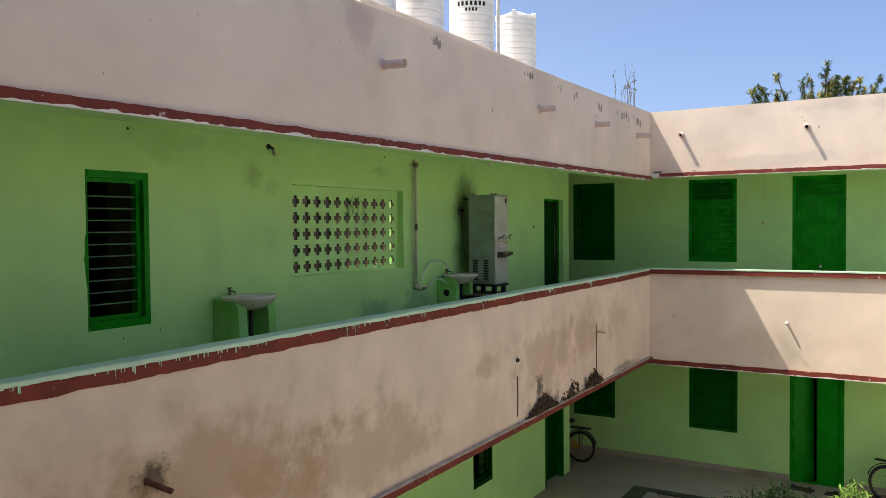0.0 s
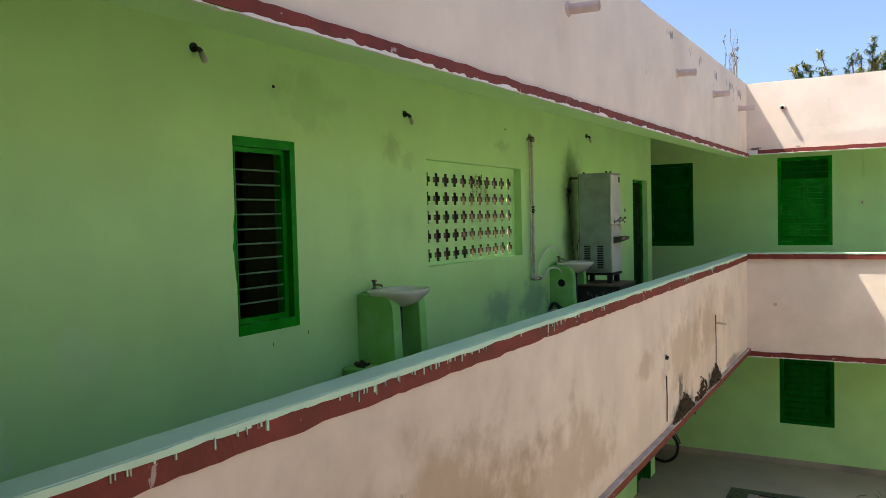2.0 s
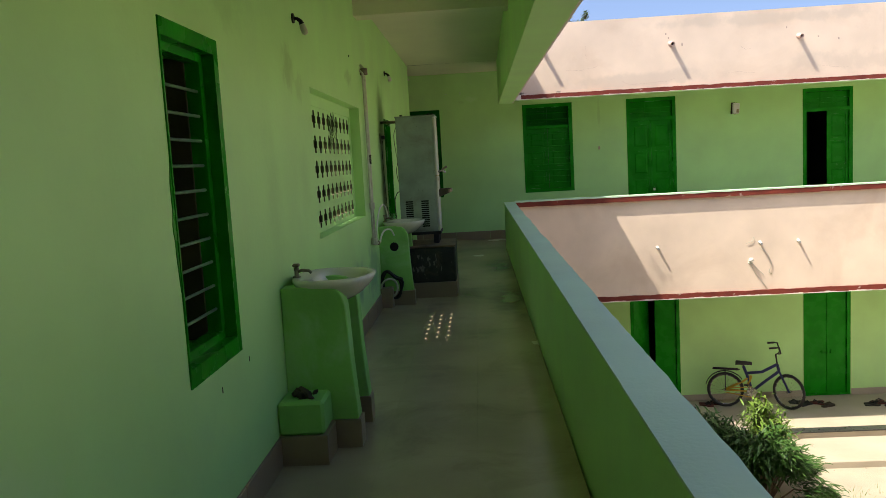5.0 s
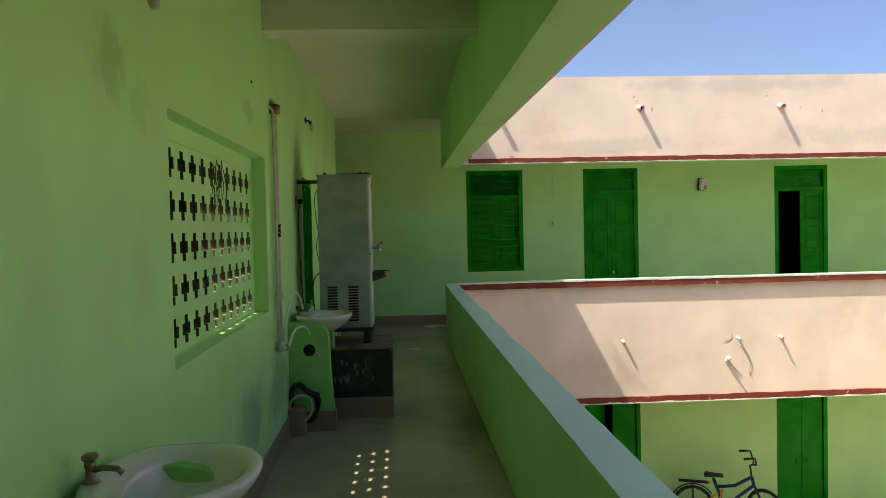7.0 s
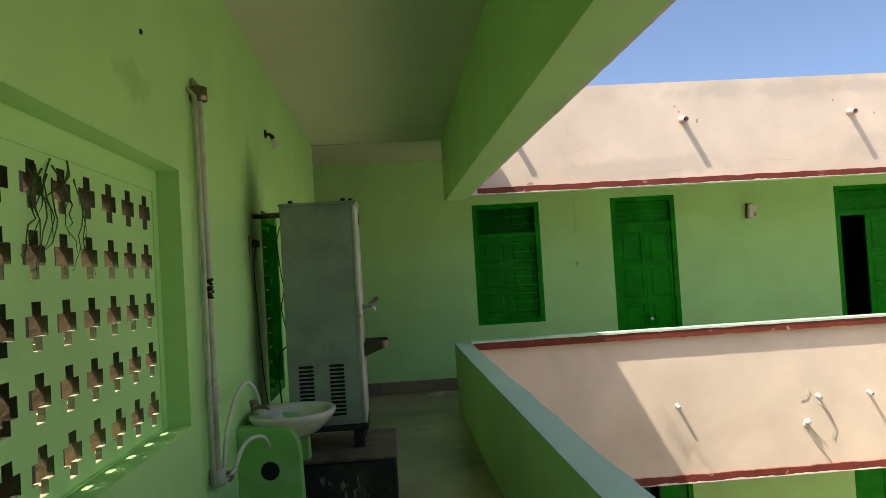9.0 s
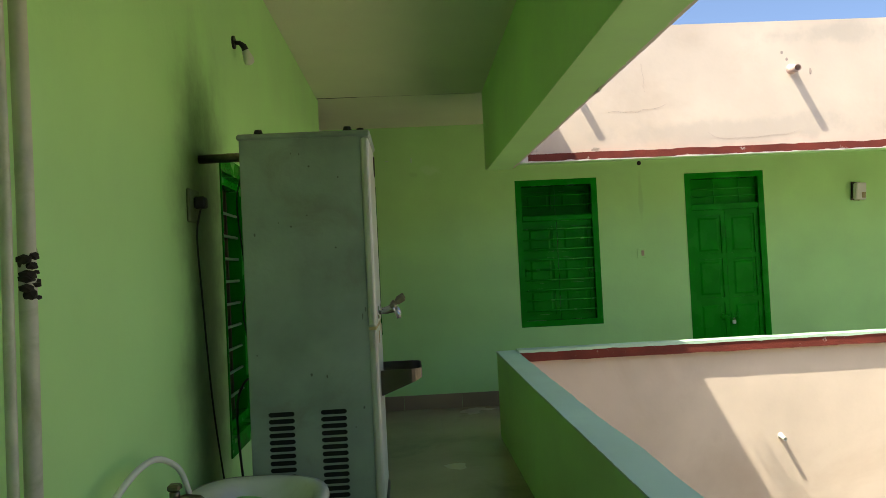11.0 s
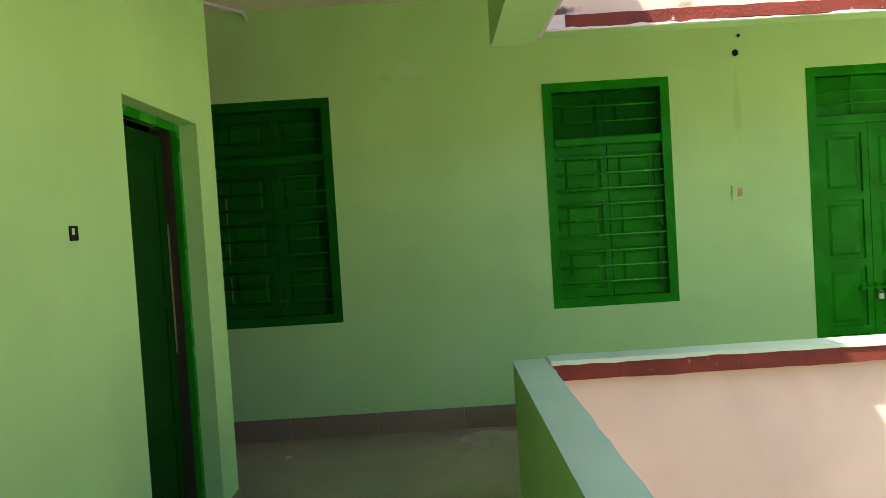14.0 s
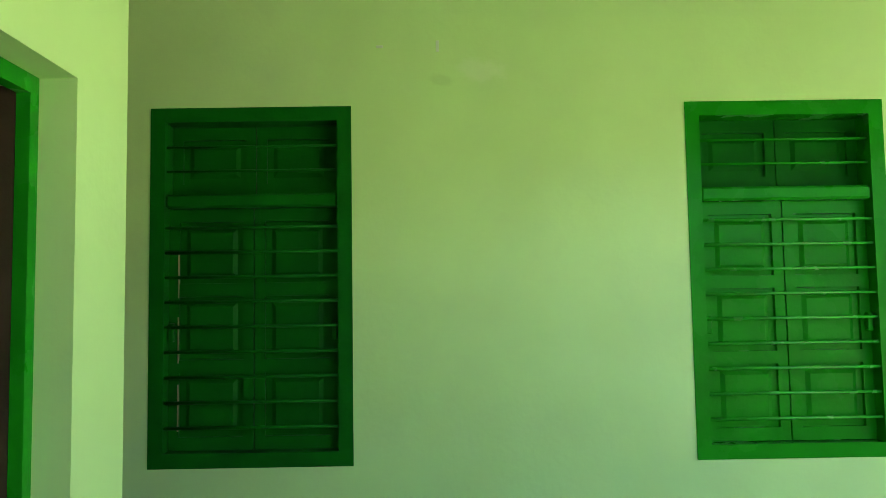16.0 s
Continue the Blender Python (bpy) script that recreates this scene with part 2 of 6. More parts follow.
structure("parapet_face_north", boxes(((E_OUT - 0.060, N_OUT, -0.88), (14.0, N_OUT + 0.03, TOP - 0.005))), PINK, "pink plastered parapet", "parapet")
structure("parapet_south", boxes(((E_IN, S_IN, -0.86), (14.0, S_OUT, TOP))), PINK, "pink plastered parapet of the south gallery", "parapet")
# lower storey floor, ground
structure("floor_lower", boxes(((-3.0, -17.0, LOW - 0.2), (1.75, 0.0, LOW)), ((1.75, -1.78, LOW - 0.2), (14.0, 0.0, LOW))), CEMENT, "pale cement veranda floor", "floor")
structure("ground", boxes(((-400, -400, LOW - 0.5), (400, 400, LOW - 0.2))), SAND, "pale sandy courtyard ground with sparse grass", "ground")
# closing walls that stay out of sight
structure("wall_south", boxes(((-0.22, -17.22, LOW), (E_OUT, -17.0, ROOF)), ((E_OUT, -17.2, LOW), (14.0, -17.0, ROOF))), GREEN_WALL, "mint green plastered wall", "wall")
# Unseen wall, added to block low sky and bounce sun westward.
structure("wall_east", boxes(((10.4, S_OUT, LOW), (10.6, N_OUT - 0.06, ROOF))), EAST, "unseen plain wall added to bounce sun into the courtyard", "wall")
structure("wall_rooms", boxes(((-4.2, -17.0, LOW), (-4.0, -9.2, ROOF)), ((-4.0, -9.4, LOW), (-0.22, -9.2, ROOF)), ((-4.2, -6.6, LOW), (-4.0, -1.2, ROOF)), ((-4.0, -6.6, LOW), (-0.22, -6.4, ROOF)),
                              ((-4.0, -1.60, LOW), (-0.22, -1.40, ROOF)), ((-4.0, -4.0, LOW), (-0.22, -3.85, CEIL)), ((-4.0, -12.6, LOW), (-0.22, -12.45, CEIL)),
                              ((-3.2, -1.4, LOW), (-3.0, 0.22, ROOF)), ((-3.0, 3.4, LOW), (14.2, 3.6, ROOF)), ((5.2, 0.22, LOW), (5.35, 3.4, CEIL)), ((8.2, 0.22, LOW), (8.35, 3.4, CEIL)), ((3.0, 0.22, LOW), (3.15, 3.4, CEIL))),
          DARK, "room walls behind the openings, coloured dark for shade", "wall")
# Bay added behind the screen; its near-black colour paints the shade in the holes.
structure("floor_bay", boxes(((-2.8, -9.17, -0.16), (-0.22, -6.63, 0.0))), SHADE_GRIME, "added bay floor coloured near-black as shade behind the block screen", "floor")
structure("wall_bay", boxes(((-3.0, -9.2, 0.0), (-2.8, -6.6, 2.2)), ((-2.8, -9.2, 0.003), (-0.22, -9.17, 3.0)), ((-2.8, -6.63, 0.003), (-0.22, -6.6, 3.0))), SHADE_GRIME, "added bay walls coloured near-black as shade behind the block screen", "wall")
# Unseen roof; its notch over the bay lets sun onto some screen holes only.
structure("roof", boxes(((-4.2, -17.2, CEIL + 0.12), (E_OUT - 0.16, -8.45, CEIL + 0.22)), ((-0.80, -8.45, CEIL + 0.12), (E_OUT - 0.13, -6.6, CEIL + 0.22)), ((-4.2, -6.6, CEIL + 0.12), (E_OUT - 0.10, 3.6, CEIL + 0.22)), ((E_OUT - 0.10, N_IN, CEIL + 0.12), (14.2, 3.6, CEIL + 0.22)), ((E_OUT - 0.16, -17.2, CEIL + 0.12), (14.0, S_IN, CEIL + 0.22))), CEMENT, "flat concrete roof, unseen, notched to let sun reach the block screen", "roof")
structure("floor_rooms", boxes(((-4.0, -17.0, -0.16), (-0.22, -9.4, 0.0)), ((-4.0, -6.4, -0.16), (-0.22, -1.6, 0.0)), ((-3.0, 0.22, -0.16), (14.0, 3.4, 0.0)), ((-3.0, 0.001, LOW - 0.25), (14.0, 3.6, LOW)), ((-4.2, -17.0, LOW - 0.25), (-3.0, 0.0, LOW))), DARK, "room floor coloured dark for shade", "floor")

# ---- more materials ----
CERAMIC = material("white_glazed_ceramic", (0.72, 0.70, 0.64), 0.14, vary=0.06, scale=6, bump=0.0, spec=0.5, stain=(0.50, 0.45, 0.34), stain_amount=0.35, stain_scale=5)
CHROME = material("dull_chrome", (0.42, 0.42, 0.40), 0.26, metal=1.0, vary=0.15, scale=30, bump=0.03)
TAP_KNOB = material("dull_nickel", (0.20, 0.19, 0.13), 0.45, metal=0.6, vary=0.2, scale=40)
BRASS_DARK = material("tarnished_brass", (0.22, 0.19, 0.14), 0.4, metal=1.0, vary=0.25, scale=40)
STEEL_PAINT = material("aged_grey_steel", (0.30, 0.37, 0.34), 0.42, metal=0.2, vary=0.2, scale=5, bump=0.06, stain=(0.20, 0.19, 0.15), stain_amount=0.55, stain_scale=3.2)
STEEL_FRONT = material("pale_steel_front", (0.53, 0.54, 0.51), 0.36, metal=0.2, vary=0.1, scale=6, bump=0.04, stain=(0.36, 0.29, 0.21), stain_amount=0.5, stain_scale=4)
TRAY_STEEL = material("stained_stainless_steel", (0.15, 0.13, 0.11), 0.38, metal=1.0, vary=0.25, scale=9, bump=0.04)
BLACK = material("black_rubber", (0.02, 0.02, 0.02), 0.6, vary=0.2, scale=20)
HOLE_DARK = material("dark_hollow", (0.012, 0.012, 0.010), 0.9, vary=0.2)
PVC = material("grimy_white_plastic_pipe", (0.55, 0.56, 0.47), 0.45, vary=0.15, scale=12, bump=0.05, stain=(0.25, 0.30, 0.15), stain_amount=0.6, stain_scale=7)
PINK_PIPE = material("pink_overpainted_pipe", (0.64, 0.47, 0.40), 0.6, vary=0.12, scale=10)
WHITE_PLASTIC = material("white_plastic", (0.74, 0.74, 0.70), 0.35, vary=0.05, bump=0.02)
TANK = material("white_tank_plastic", (0.76, 0.77, 0.75), 0.42, vary=0.06, scale=2.5, bump=0.04, stain=(0.52, 0.50, 0.45), stain_amount=0.35, stain_scale=1.6)
PED_GREEN = material("fresh_green_paint", (0.25, 0.62, 0.16), 0.5, vary=0.15, scale=3, bump=0.1, grain=30, stain=(0.46, 0.74, 0.42), stain_amount=0.55, stain_scale=3.0)
RUST = material("rusty_pipe", (0.11, 0.04, 0.025), 0.75, vary=0.35, scale=25, bump=0.2)
WEED = material("dead_weed_stalk", (0.17, 0.15, 0.09), 0.8, vary=0.3, scale=10)
PLINTH = material("scuffed_black_stone", (0.030, 0.030, 0.026), 0.5, vary=0.35, scale=9, bump=0.15, stain=(0.12, 0.09, 0.06), stain_amount=0.6, stain_scale=7)
RAW_BLOCK = material("raw_brown_cement_block", (0.55, 0.42, 0.29), 0.9, vary=0.25, scale=8, bump=0.3)
DUSTY_TOP = material("dusty_brown_stone", (0.17, 0.12, 0.075), 0.85, vary=0.3, scale=6, bump=0.2, stain=(0.05, 0.04, 0.03), stain_amount=0.8, stain_scale=4)
GRIMY_PLATE = material("sooty_switch_plastic", (0.12, 0.17, 0.08), 0.6, vary=0.3, scale=25)
DARK_BROWN = material("dark_wood", (0.055, 0.04, 0.024), 0.6, vary=0.25, scale=7, bump=0.1)
LEAF = material("dark_green_leaf", (0.035, 0.10, 0.016), 0.5, vary=0.35, scale=5, bump=0.0)
LEAF_LIGHT = material("yellow_green_leaf", (0.11, 0.20, 0.028), 0.5, vary=0.3, scale=5, bump=0.0)
LEAF_TREE = material("tree_leaf", (0.075, 0.13, 0.035), 0.55, vary=0.4, scale=1.2, bump=0.0)
LEAF_TREE_YELLOW = material("yellowing_tree_leaf", (0.42, 0.38, 0.04), 0.55, vary=0.3, scale=1.2, bump=0.0)
BARK = material("grey_brown_bark", (0.14, 0.10, 0.065), 0.9, vary=0.3, scale=10, bump=0.4)
STRAW = material("dry_straw", (0.36, 0.30, 0.17), 0.8, vary=0.2, scale=10)
BLUE_PAINT = material("navy_bicycle_paint", (0.018, 0.028, 0.10), 0.3, vary=0.1, scale=20, bump=0.0)
YELLOW_PAINT = material("yellow_bicycle_paint", (0.55, 0.36, 0.03), 0.35, vary=0.1, scale=20, bump=0.0)
MOSS = material("brown_black_moss", (0.085, 0.062, 0.036), 0.95, vary=0.7, scale=16, bump=0.5)
SHOE_RED = material("maroon_shoe", (0.12, 0.025, 0.02), 0.6, vary=0.2, scale=20)
LEDGE = material("grey_cement_ledge", (0.42, 0.36, 0.32), 0.9, vary=0.25, scale=4, bump=0.3, stain=(0.15, 0.12, 0.10), stain_amount=0.6, stain_scale=3)
# Screen block colours with sun and shade put in, one for each facing.
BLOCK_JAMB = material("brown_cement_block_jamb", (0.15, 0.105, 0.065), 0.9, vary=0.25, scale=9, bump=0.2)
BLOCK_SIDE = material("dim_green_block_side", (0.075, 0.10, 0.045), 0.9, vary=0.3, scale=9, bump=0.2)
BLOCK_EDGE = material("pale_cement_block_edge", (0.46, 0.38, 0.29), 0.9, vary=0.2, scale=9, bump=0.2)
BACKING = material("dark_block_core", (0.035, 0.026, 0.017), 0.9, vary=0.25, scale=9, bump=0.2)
BAR_STEEL = material("worn_green_bar_steel", (0.09, 0.21, 0.11), 0.4, vary=0.3, scale=30, bump=0.05)
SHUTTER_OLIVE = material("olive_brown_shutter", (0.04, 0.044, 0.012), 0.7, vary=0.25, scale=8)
# Near-black leaf colour stands in for the unlit room behind the bars.
SHUTTER_SHADE = material("dark_unpainted_shutter", (0.016, 0.018, 0.008), 0.7, vary=0.3, scale=8)
# Green darkened so the shade in deep doorways is part of the colour.
SHADE_GREEN = material("dull_dark_green_paint", (0.0008, 0.048, 0.004), 0.5, vary=0.2, scale=6, spec=0.05)
GRASS = material("short_grass", (0.13, 0.20, 0.03), 0.7, vary=0.35, scale=6)


def spotted(mat, spots):
    """Adds damp, mould or painted-in shade patches with a shape of their own: (centre, radii, colour, amount)."""
    n, link = mat.node_tree.nodes, mat.node_tree.links.new
    b = n["Principled BSDF"]
    geo = n.new("ShaderNodeNewGeometry")
    wob = n.new("ShaderNodeTexNoise")
    wob.inputs["Scale"].default_value, wob.inputs["Detail"].default_value, wob.inputs["Roughness"].default_value = 3.2, 7.0, 0.62
    link(geo.outputs["Position"], wob.inputs["Vector"])
    tight = n.new("ShaderNodeTexNoise")
    tight.inputs["Scale"].default_value, tight.inputs["Detail"].default_value, tight.inputs["Roughness"].default_value = 45.0, 5.0, 0.6
    link(geo.outputs["Position"], tight.inputs["Vector"])
    middle = n.new("ShaderNodeTexNoise")
    middle.inputs["Scale"].default_value, middle.inputs["Detail"].default_value, middle.inputs["Roughness"].default_value = 11.0, 6.0, 0.65
    link(geo.outputs["Position"], middle.inputs["Vector"])
    out = b.inputs["Base Color"].links[0].from_socket
    for centre, radii, colour, amount, *edge in spots:
        sub = n.new("ShaderNodeVectorMath")
        sub.operation = "SUBTRACT"
        sub.inputs[1].default_value = centre
        link(geo.outputs["Position"], sub.inputs[0])
        div = n.new("ShaderNodeVectorMath")
        div.operation = "DIVIDE"
        div.inputs[1].default_value = radii
        link(sub.outputs[0], div.inputs[0])
        ln = n.new("ShaderNodeVectorMath")
        ln.operation = "LENGTH"
        link(div.outputs[0], ln.inputs[0])
        add = n.new("ShaderNodeMath")
        add.operation = "MULTIPLY_ADD"
        add.inputs[1].default_value, add.inputs[2].default_value = (1.0, -0.5) if edge and edge[0] < 0 else (2.2, -1.1)
        link((tight if sorted(radii)[1] < 0.06 else middle if sorted(radii)[1] < 0.26 else wob).outputs["Fac"], add.inputs[0])
        tot = n.new("ShaderNodeMath")
        tot.operation = "ADD"
        link(ln.outputs["Value"], tot.inputs[0])
        link(add.outputs[0], tot.inputs[1])
        mr = n.new("ShaderNodeMapRange")
        mr.inputs["From Min"].default_value, mr.inputs["From Max"].default_value = 1.0, edge[0] if edge else 0.35
        mr.interpolation_type = "SMOOTHSTEP"
        mr.inputs["To Min"].default_value, mr.inputs["To Max"].default_value = 0.0, amount
        link(tot.outputs[0], mr.inputs["Value"])
        mix = n.new("ShaderNodeMix")
        mix.data_type = "RGBA"
        mix.inputs["B"].default_value = (*colour, 1)
        link(mr.outputs["Result"], mix.inputs["Factor"])
        link(out, mix.inputs["A"])
        out = mix.outputs["Result"]
    link(out, b.inputs["Base Color"])
    return mat


marks = random.Random(17)
spotted(STEEL_PAINT, [((marks.uniform(0.20, 0.56), -5.55, marks.uniform(0.8, 1.85)), (0.003 + 0.002 * marks.random(), 0.02, 0.003 + 0.004 * marks.random()), (0.05, 0.045, 0.035), 0.7) for _ in range(14)]
        + [((0.562, -5.55, 1.335), (0.003, 0.02, 0.010), (0.05, 0.045, 0.035), 0.6), ((0.552, -5.55, 1.310), (0.0025, 0.02, 0.014), (0.05, 0.045, 0.035), 0.6), ((0.38, -5.55, 0.70), (0.3, 0.02, 0.06), (0.13, 0.12, 0.10), 0.6, -0.2)])
spotted(STEEL_FRONT, [((0.598, -5.20, 1.25), (0.3, 0.05, 0.045), (0.40, 0.31, 0.18), 0.9, 0.85), ((0.598, -5.27, 1.258), (0.3, 0.05, 0.022), (0.40, 0.31, 0.18), 0.9, 0.85), ((0.598, -5.24, 1.40), (0.3, 0.02, 0.05), (0.30, 0.26, 0.21), 0.6)]
        + [((0.598, -5.47 + 0.02 * k, 1.485 + 0.011 * k + 0.006 * math.sin(3 * k)), (0.3, 0.0045 + 0.002 * math.sin(5 * k), 0.0018), (0.14, 0.06, 0.04), 0.7, 0.8) for k in range(11)])
DAMP, BLACKISH = (0.46, 0.31, 0.19), (0.03, 0.026, 0.018)
# First broad spot paints shade on the south end; the others are stains.
PINK_W = spotted(PINK.copy(), [((1.6, -12.4, -0.3), (0.3, 3.6, 1.4), (0.50, 0.37, 0.27), 0.75, -0.4), ((1.6, -4.9, -0.2), (0.3, 2.4, 1.2), (0.62, 0.43, 0.31), 0.5, -0.4), ((1.6, -8.4, -0.7), (0.3, 2.6, 0.5), (0.60, 0.45, 0.34), 0.45, -0.4), ((1.6, -6.1, -0.1), (0.3, 1.2, 0.5), DAMP, 0.45), ((1.6, -4.7, 0.0), (0.3, 0.8, 0.45), DAMP, 0.45), ((1.6, -7.7, -0.05), (0.3, 0.35, 0.2), DAMP, 0.5),
                               ((1.6, -11.6, -0.15), (0.3, 1.6, 0.5), DAMP, 0.6), ((1.6, -9.8, -0.4), (0.3, 1.3, 0.5), DAMP, 0.45), ((1.6, -11.95, -0.02), (0.3, 0.16, 0.14), BLACKISH, 0.8), ((1.6, -12.6, -0.5), (0.3, 1.3, 0.6), DAMP, 0.6), ((1.6, -10.9, -0.55), (0.3, 0.7, 0.6), DAMP, 0.5), ((1.6, -3.4, 0.1), (0.3, 0.5, 0.4), DAMP, 0.3),
                               ((1.6, -6.2, -0.74), (0.3, 0.62, 0.16), BLACKISH, 0.95), ((1.6, -4.45, -0.74), (0.3, 0.5, 0.15), BLACKISH, 0.95), ((1.6, -6.3, -0.5), (0.3, 0.12, 0.2), BLACKISH, 0.8),
                               ((1.6, -3.0, -0.75), (0.3, 0.9, 0.08), (0.2, 0.17, 0.14), 0.7)])
bpy.data.objects["parapet_face_west"].data.materials[0] = PINK_W
def streaked(mat, centre, radii, colour, amount, fine=(1.0, 20.0, 6.0), edge=0.50):
    """Adds broken upright streaks of mould inside one oval stretch of a surface."""
    n, link = mat.node_tree.nodes, mat.node_tree.links.new
    b = n["Principled BSDF"]
    out = b.inputs["Base Color"].links[0].from_socket
    geo = n.new("ShaderNodeNewGeometry")
    mp = n.new("ShaderNodeMapping")
    mp.inputs["Scale"].default_value = fine
    link(geo.outputs["Position"], mp.inputs["Vector"])
    tex = n.new("ShaderNodeTexNoise")
    tex.inputs["Scale"].default_value, tex.inputs["Detail"].default_value = 1.0, 5.0
    link(mp.outputs["Vector"], tex.inputs["Vector"])
    off = n.new("ShaderNodeMapping")
    off.vector_type = "TEXTURE"
    off.inputs["Location"].default_value, off.inputs["Scale"].default_value = centre, radii
    link(geo.outputs["Position"], off.inputs["Vector"])
    ln = n.new("ShaderNodeVectorMath")
    ln.operation = "LENGTH"
    link(off.outputs["Vector"], ln.inputs[0])
    fade = n.new("ShaderNodeMapRange")
    fade.inputs["From Min"].default_value, fade.inputs["From Max"].default_value = 1.0, 0.2
    fade.inputs["To Max"].default_value = 0.30
    link(ln.outputs["Value"], fade.inputs["Value"])
    add = n.new("ShaderNodeMath")
    add.operation = "ADD"
    link(tex.outputs["Fac"], add.inputs[0])
    link(fade.outputs["Result"], add.inputs[1])
    cut = n.new("ShaderNodeMapRange")
    cut.inputs["From Min"].default_value, cut.inputs["From Max"].default_value = edge + 0.24, edge + 0.29
    cut.inputs["To Max"].default_value = amount
    link(add.outputs[0], cut.inputs["Value"])
    mix = n.new("ShaderNodeMix")
    mix.data_type = "RGBA"
    mix.inputs["B"].default_value = (*colour, 1)
    link(cut.outputs["Result"], mix.inputs["Factor"])
    link(out, mix.inputs["A"])
    link(mix.outputs["Result"], b.inputs["Base Color"])
    return mat


streaked(PLINTH, (0.42, -5.77, 0.36), (0.5, 0.3, 0.26), (0.30, 0.30, 0.26), 0.6, fine=(46.0, 2.0, 16.0), edge=0.60)
PINK_ROOF = spotted(PINK.copy(), [((1.6, -9.8, 3.15), (0.3, 0.25, 0.3), (0.52, 0.40, 0.34), 0.5)])
for y, z, ry, rz in ((-3.0, 3.20, 0.62, 0.15), (-4.1, 3.21, 0.22, 0.17), (-5.1, 3.22, 0.20, 0.12), (-5.6, 3.24, 0.16, 0.11), (-6.5, 3.27, 0.3, 0.08), (-8.6, 3.24, 0.3, 0.10), (-2.3, 3.17, 0.3, 0.12)):
    streaked(PINK_ROOF, (1.6, y, z), (0.5, ry, rz), (0.16, 0.14, 0.12), 0.75)
bpy.data.objects["parapet_roof_west"].data.materials[0] = PINK_ROOF
PINK_NORTH = spotted(PINK.copy(), [((1.72, -1.6, 2.385), (0.10, 0.3, 0.035), (0.06, 0.05, 0.04), 0.9), ((2.33, -1.6, 2.385), (0.05, 0.3, 0.02), (0.16, 0.14, 0.11), 0.6), ((3.6, -1.6, 2.50), (1.4, 0.3, 0.16), (0.66, 0.56, 0.47), 0.6), ((7.2, -1.6, 2.6), (1.6, 0.3, 0.2), (0.64, 0.54, 0.45), 0.5), ((5.5, -1.6, 3.3), (2.2, 0.3, 0.12), (0.60, 0.52, 0.44), 0.5)])
bpy.data.objects["parapet_roof_north"].data.materials[0] = PINK_NORTH
MILDEW = (0.27, 0.50, 0.16)
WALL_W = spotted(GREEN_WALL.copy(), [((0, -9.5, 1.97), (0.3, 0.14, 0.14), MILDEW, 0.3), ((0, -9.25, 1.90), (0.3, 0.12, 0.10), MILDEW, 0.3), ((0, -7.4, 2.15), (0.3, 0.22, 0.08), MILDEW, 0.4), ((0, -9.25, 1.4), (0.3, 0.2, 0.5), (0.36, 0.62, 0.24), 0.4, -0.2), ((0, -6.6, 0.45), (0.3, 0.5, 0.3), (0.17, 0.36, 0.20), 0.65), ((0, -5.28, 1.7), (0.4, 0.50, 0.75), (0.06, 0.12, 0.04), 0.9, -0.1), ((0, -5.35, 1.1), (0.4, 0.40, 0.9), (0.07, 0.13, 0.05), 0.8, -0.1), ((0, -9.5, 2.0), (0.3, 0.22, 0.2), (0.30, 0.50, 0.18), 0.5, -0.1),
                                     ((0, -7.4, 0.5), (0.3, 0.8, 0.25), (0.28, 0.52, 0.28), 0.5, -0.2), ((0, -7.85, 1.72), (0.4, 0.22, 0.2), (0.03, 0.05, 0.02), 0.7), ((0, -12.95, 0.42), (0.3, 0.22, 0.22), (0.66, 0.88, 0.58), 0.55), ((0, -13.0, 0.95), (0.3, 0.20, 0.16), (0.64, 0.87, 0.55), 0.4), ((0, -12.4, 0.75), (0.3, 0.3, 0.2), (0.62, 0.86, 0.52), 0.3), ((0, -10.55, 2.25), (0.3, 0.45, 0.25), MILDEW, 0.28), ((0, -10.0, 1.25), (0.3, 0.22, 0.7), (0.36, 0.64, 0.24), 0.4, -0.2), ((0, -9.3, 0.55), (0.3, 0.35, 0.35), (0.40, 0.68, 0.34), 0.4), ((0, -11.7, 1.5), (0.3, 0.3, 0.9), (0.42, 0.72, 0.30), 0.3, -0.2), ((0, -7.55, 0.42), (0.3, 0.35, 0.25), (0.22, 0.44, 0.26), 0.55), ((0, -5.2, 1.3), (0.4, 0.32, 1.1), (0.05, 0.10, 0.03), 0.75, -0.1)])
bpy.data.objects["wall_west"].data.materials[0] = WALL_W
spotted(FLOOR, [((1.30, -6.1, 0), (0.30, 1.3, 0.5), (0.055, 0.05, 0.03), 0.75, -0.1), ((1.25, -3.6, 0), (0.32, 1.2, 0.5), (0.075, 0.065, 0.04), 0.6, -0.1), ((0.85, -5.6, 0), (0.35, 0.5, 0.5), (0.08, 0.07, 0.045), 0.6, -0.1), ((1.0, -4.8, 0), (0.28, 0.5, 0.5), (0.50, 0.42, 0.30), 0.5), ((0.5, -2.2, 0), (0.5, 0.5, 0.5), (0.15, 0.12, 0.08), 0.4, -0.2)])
bpy.data.objects["wall_north"].data.materials[0] = spotted(GREEN_WALL.copy(), [((0.98, 0, 2.47), (0.13, 0.3, 0.07), (0.62, 0.88, 0.52), 0.45), ((0.80, 0, 2.43), (0.07, 0.3, 0.03), (0.40, 0.70, 0.28), 0.4), ((3.18, 0, 2.1), (0.03, 0.3, 0.35), (0.36, 0.62, 0.25), 0.35), ((1.2, 0, 0.5), (0.5, 0.3, 0.3), (0.56, 0.85, 0.44), 0.3, -0.2)])
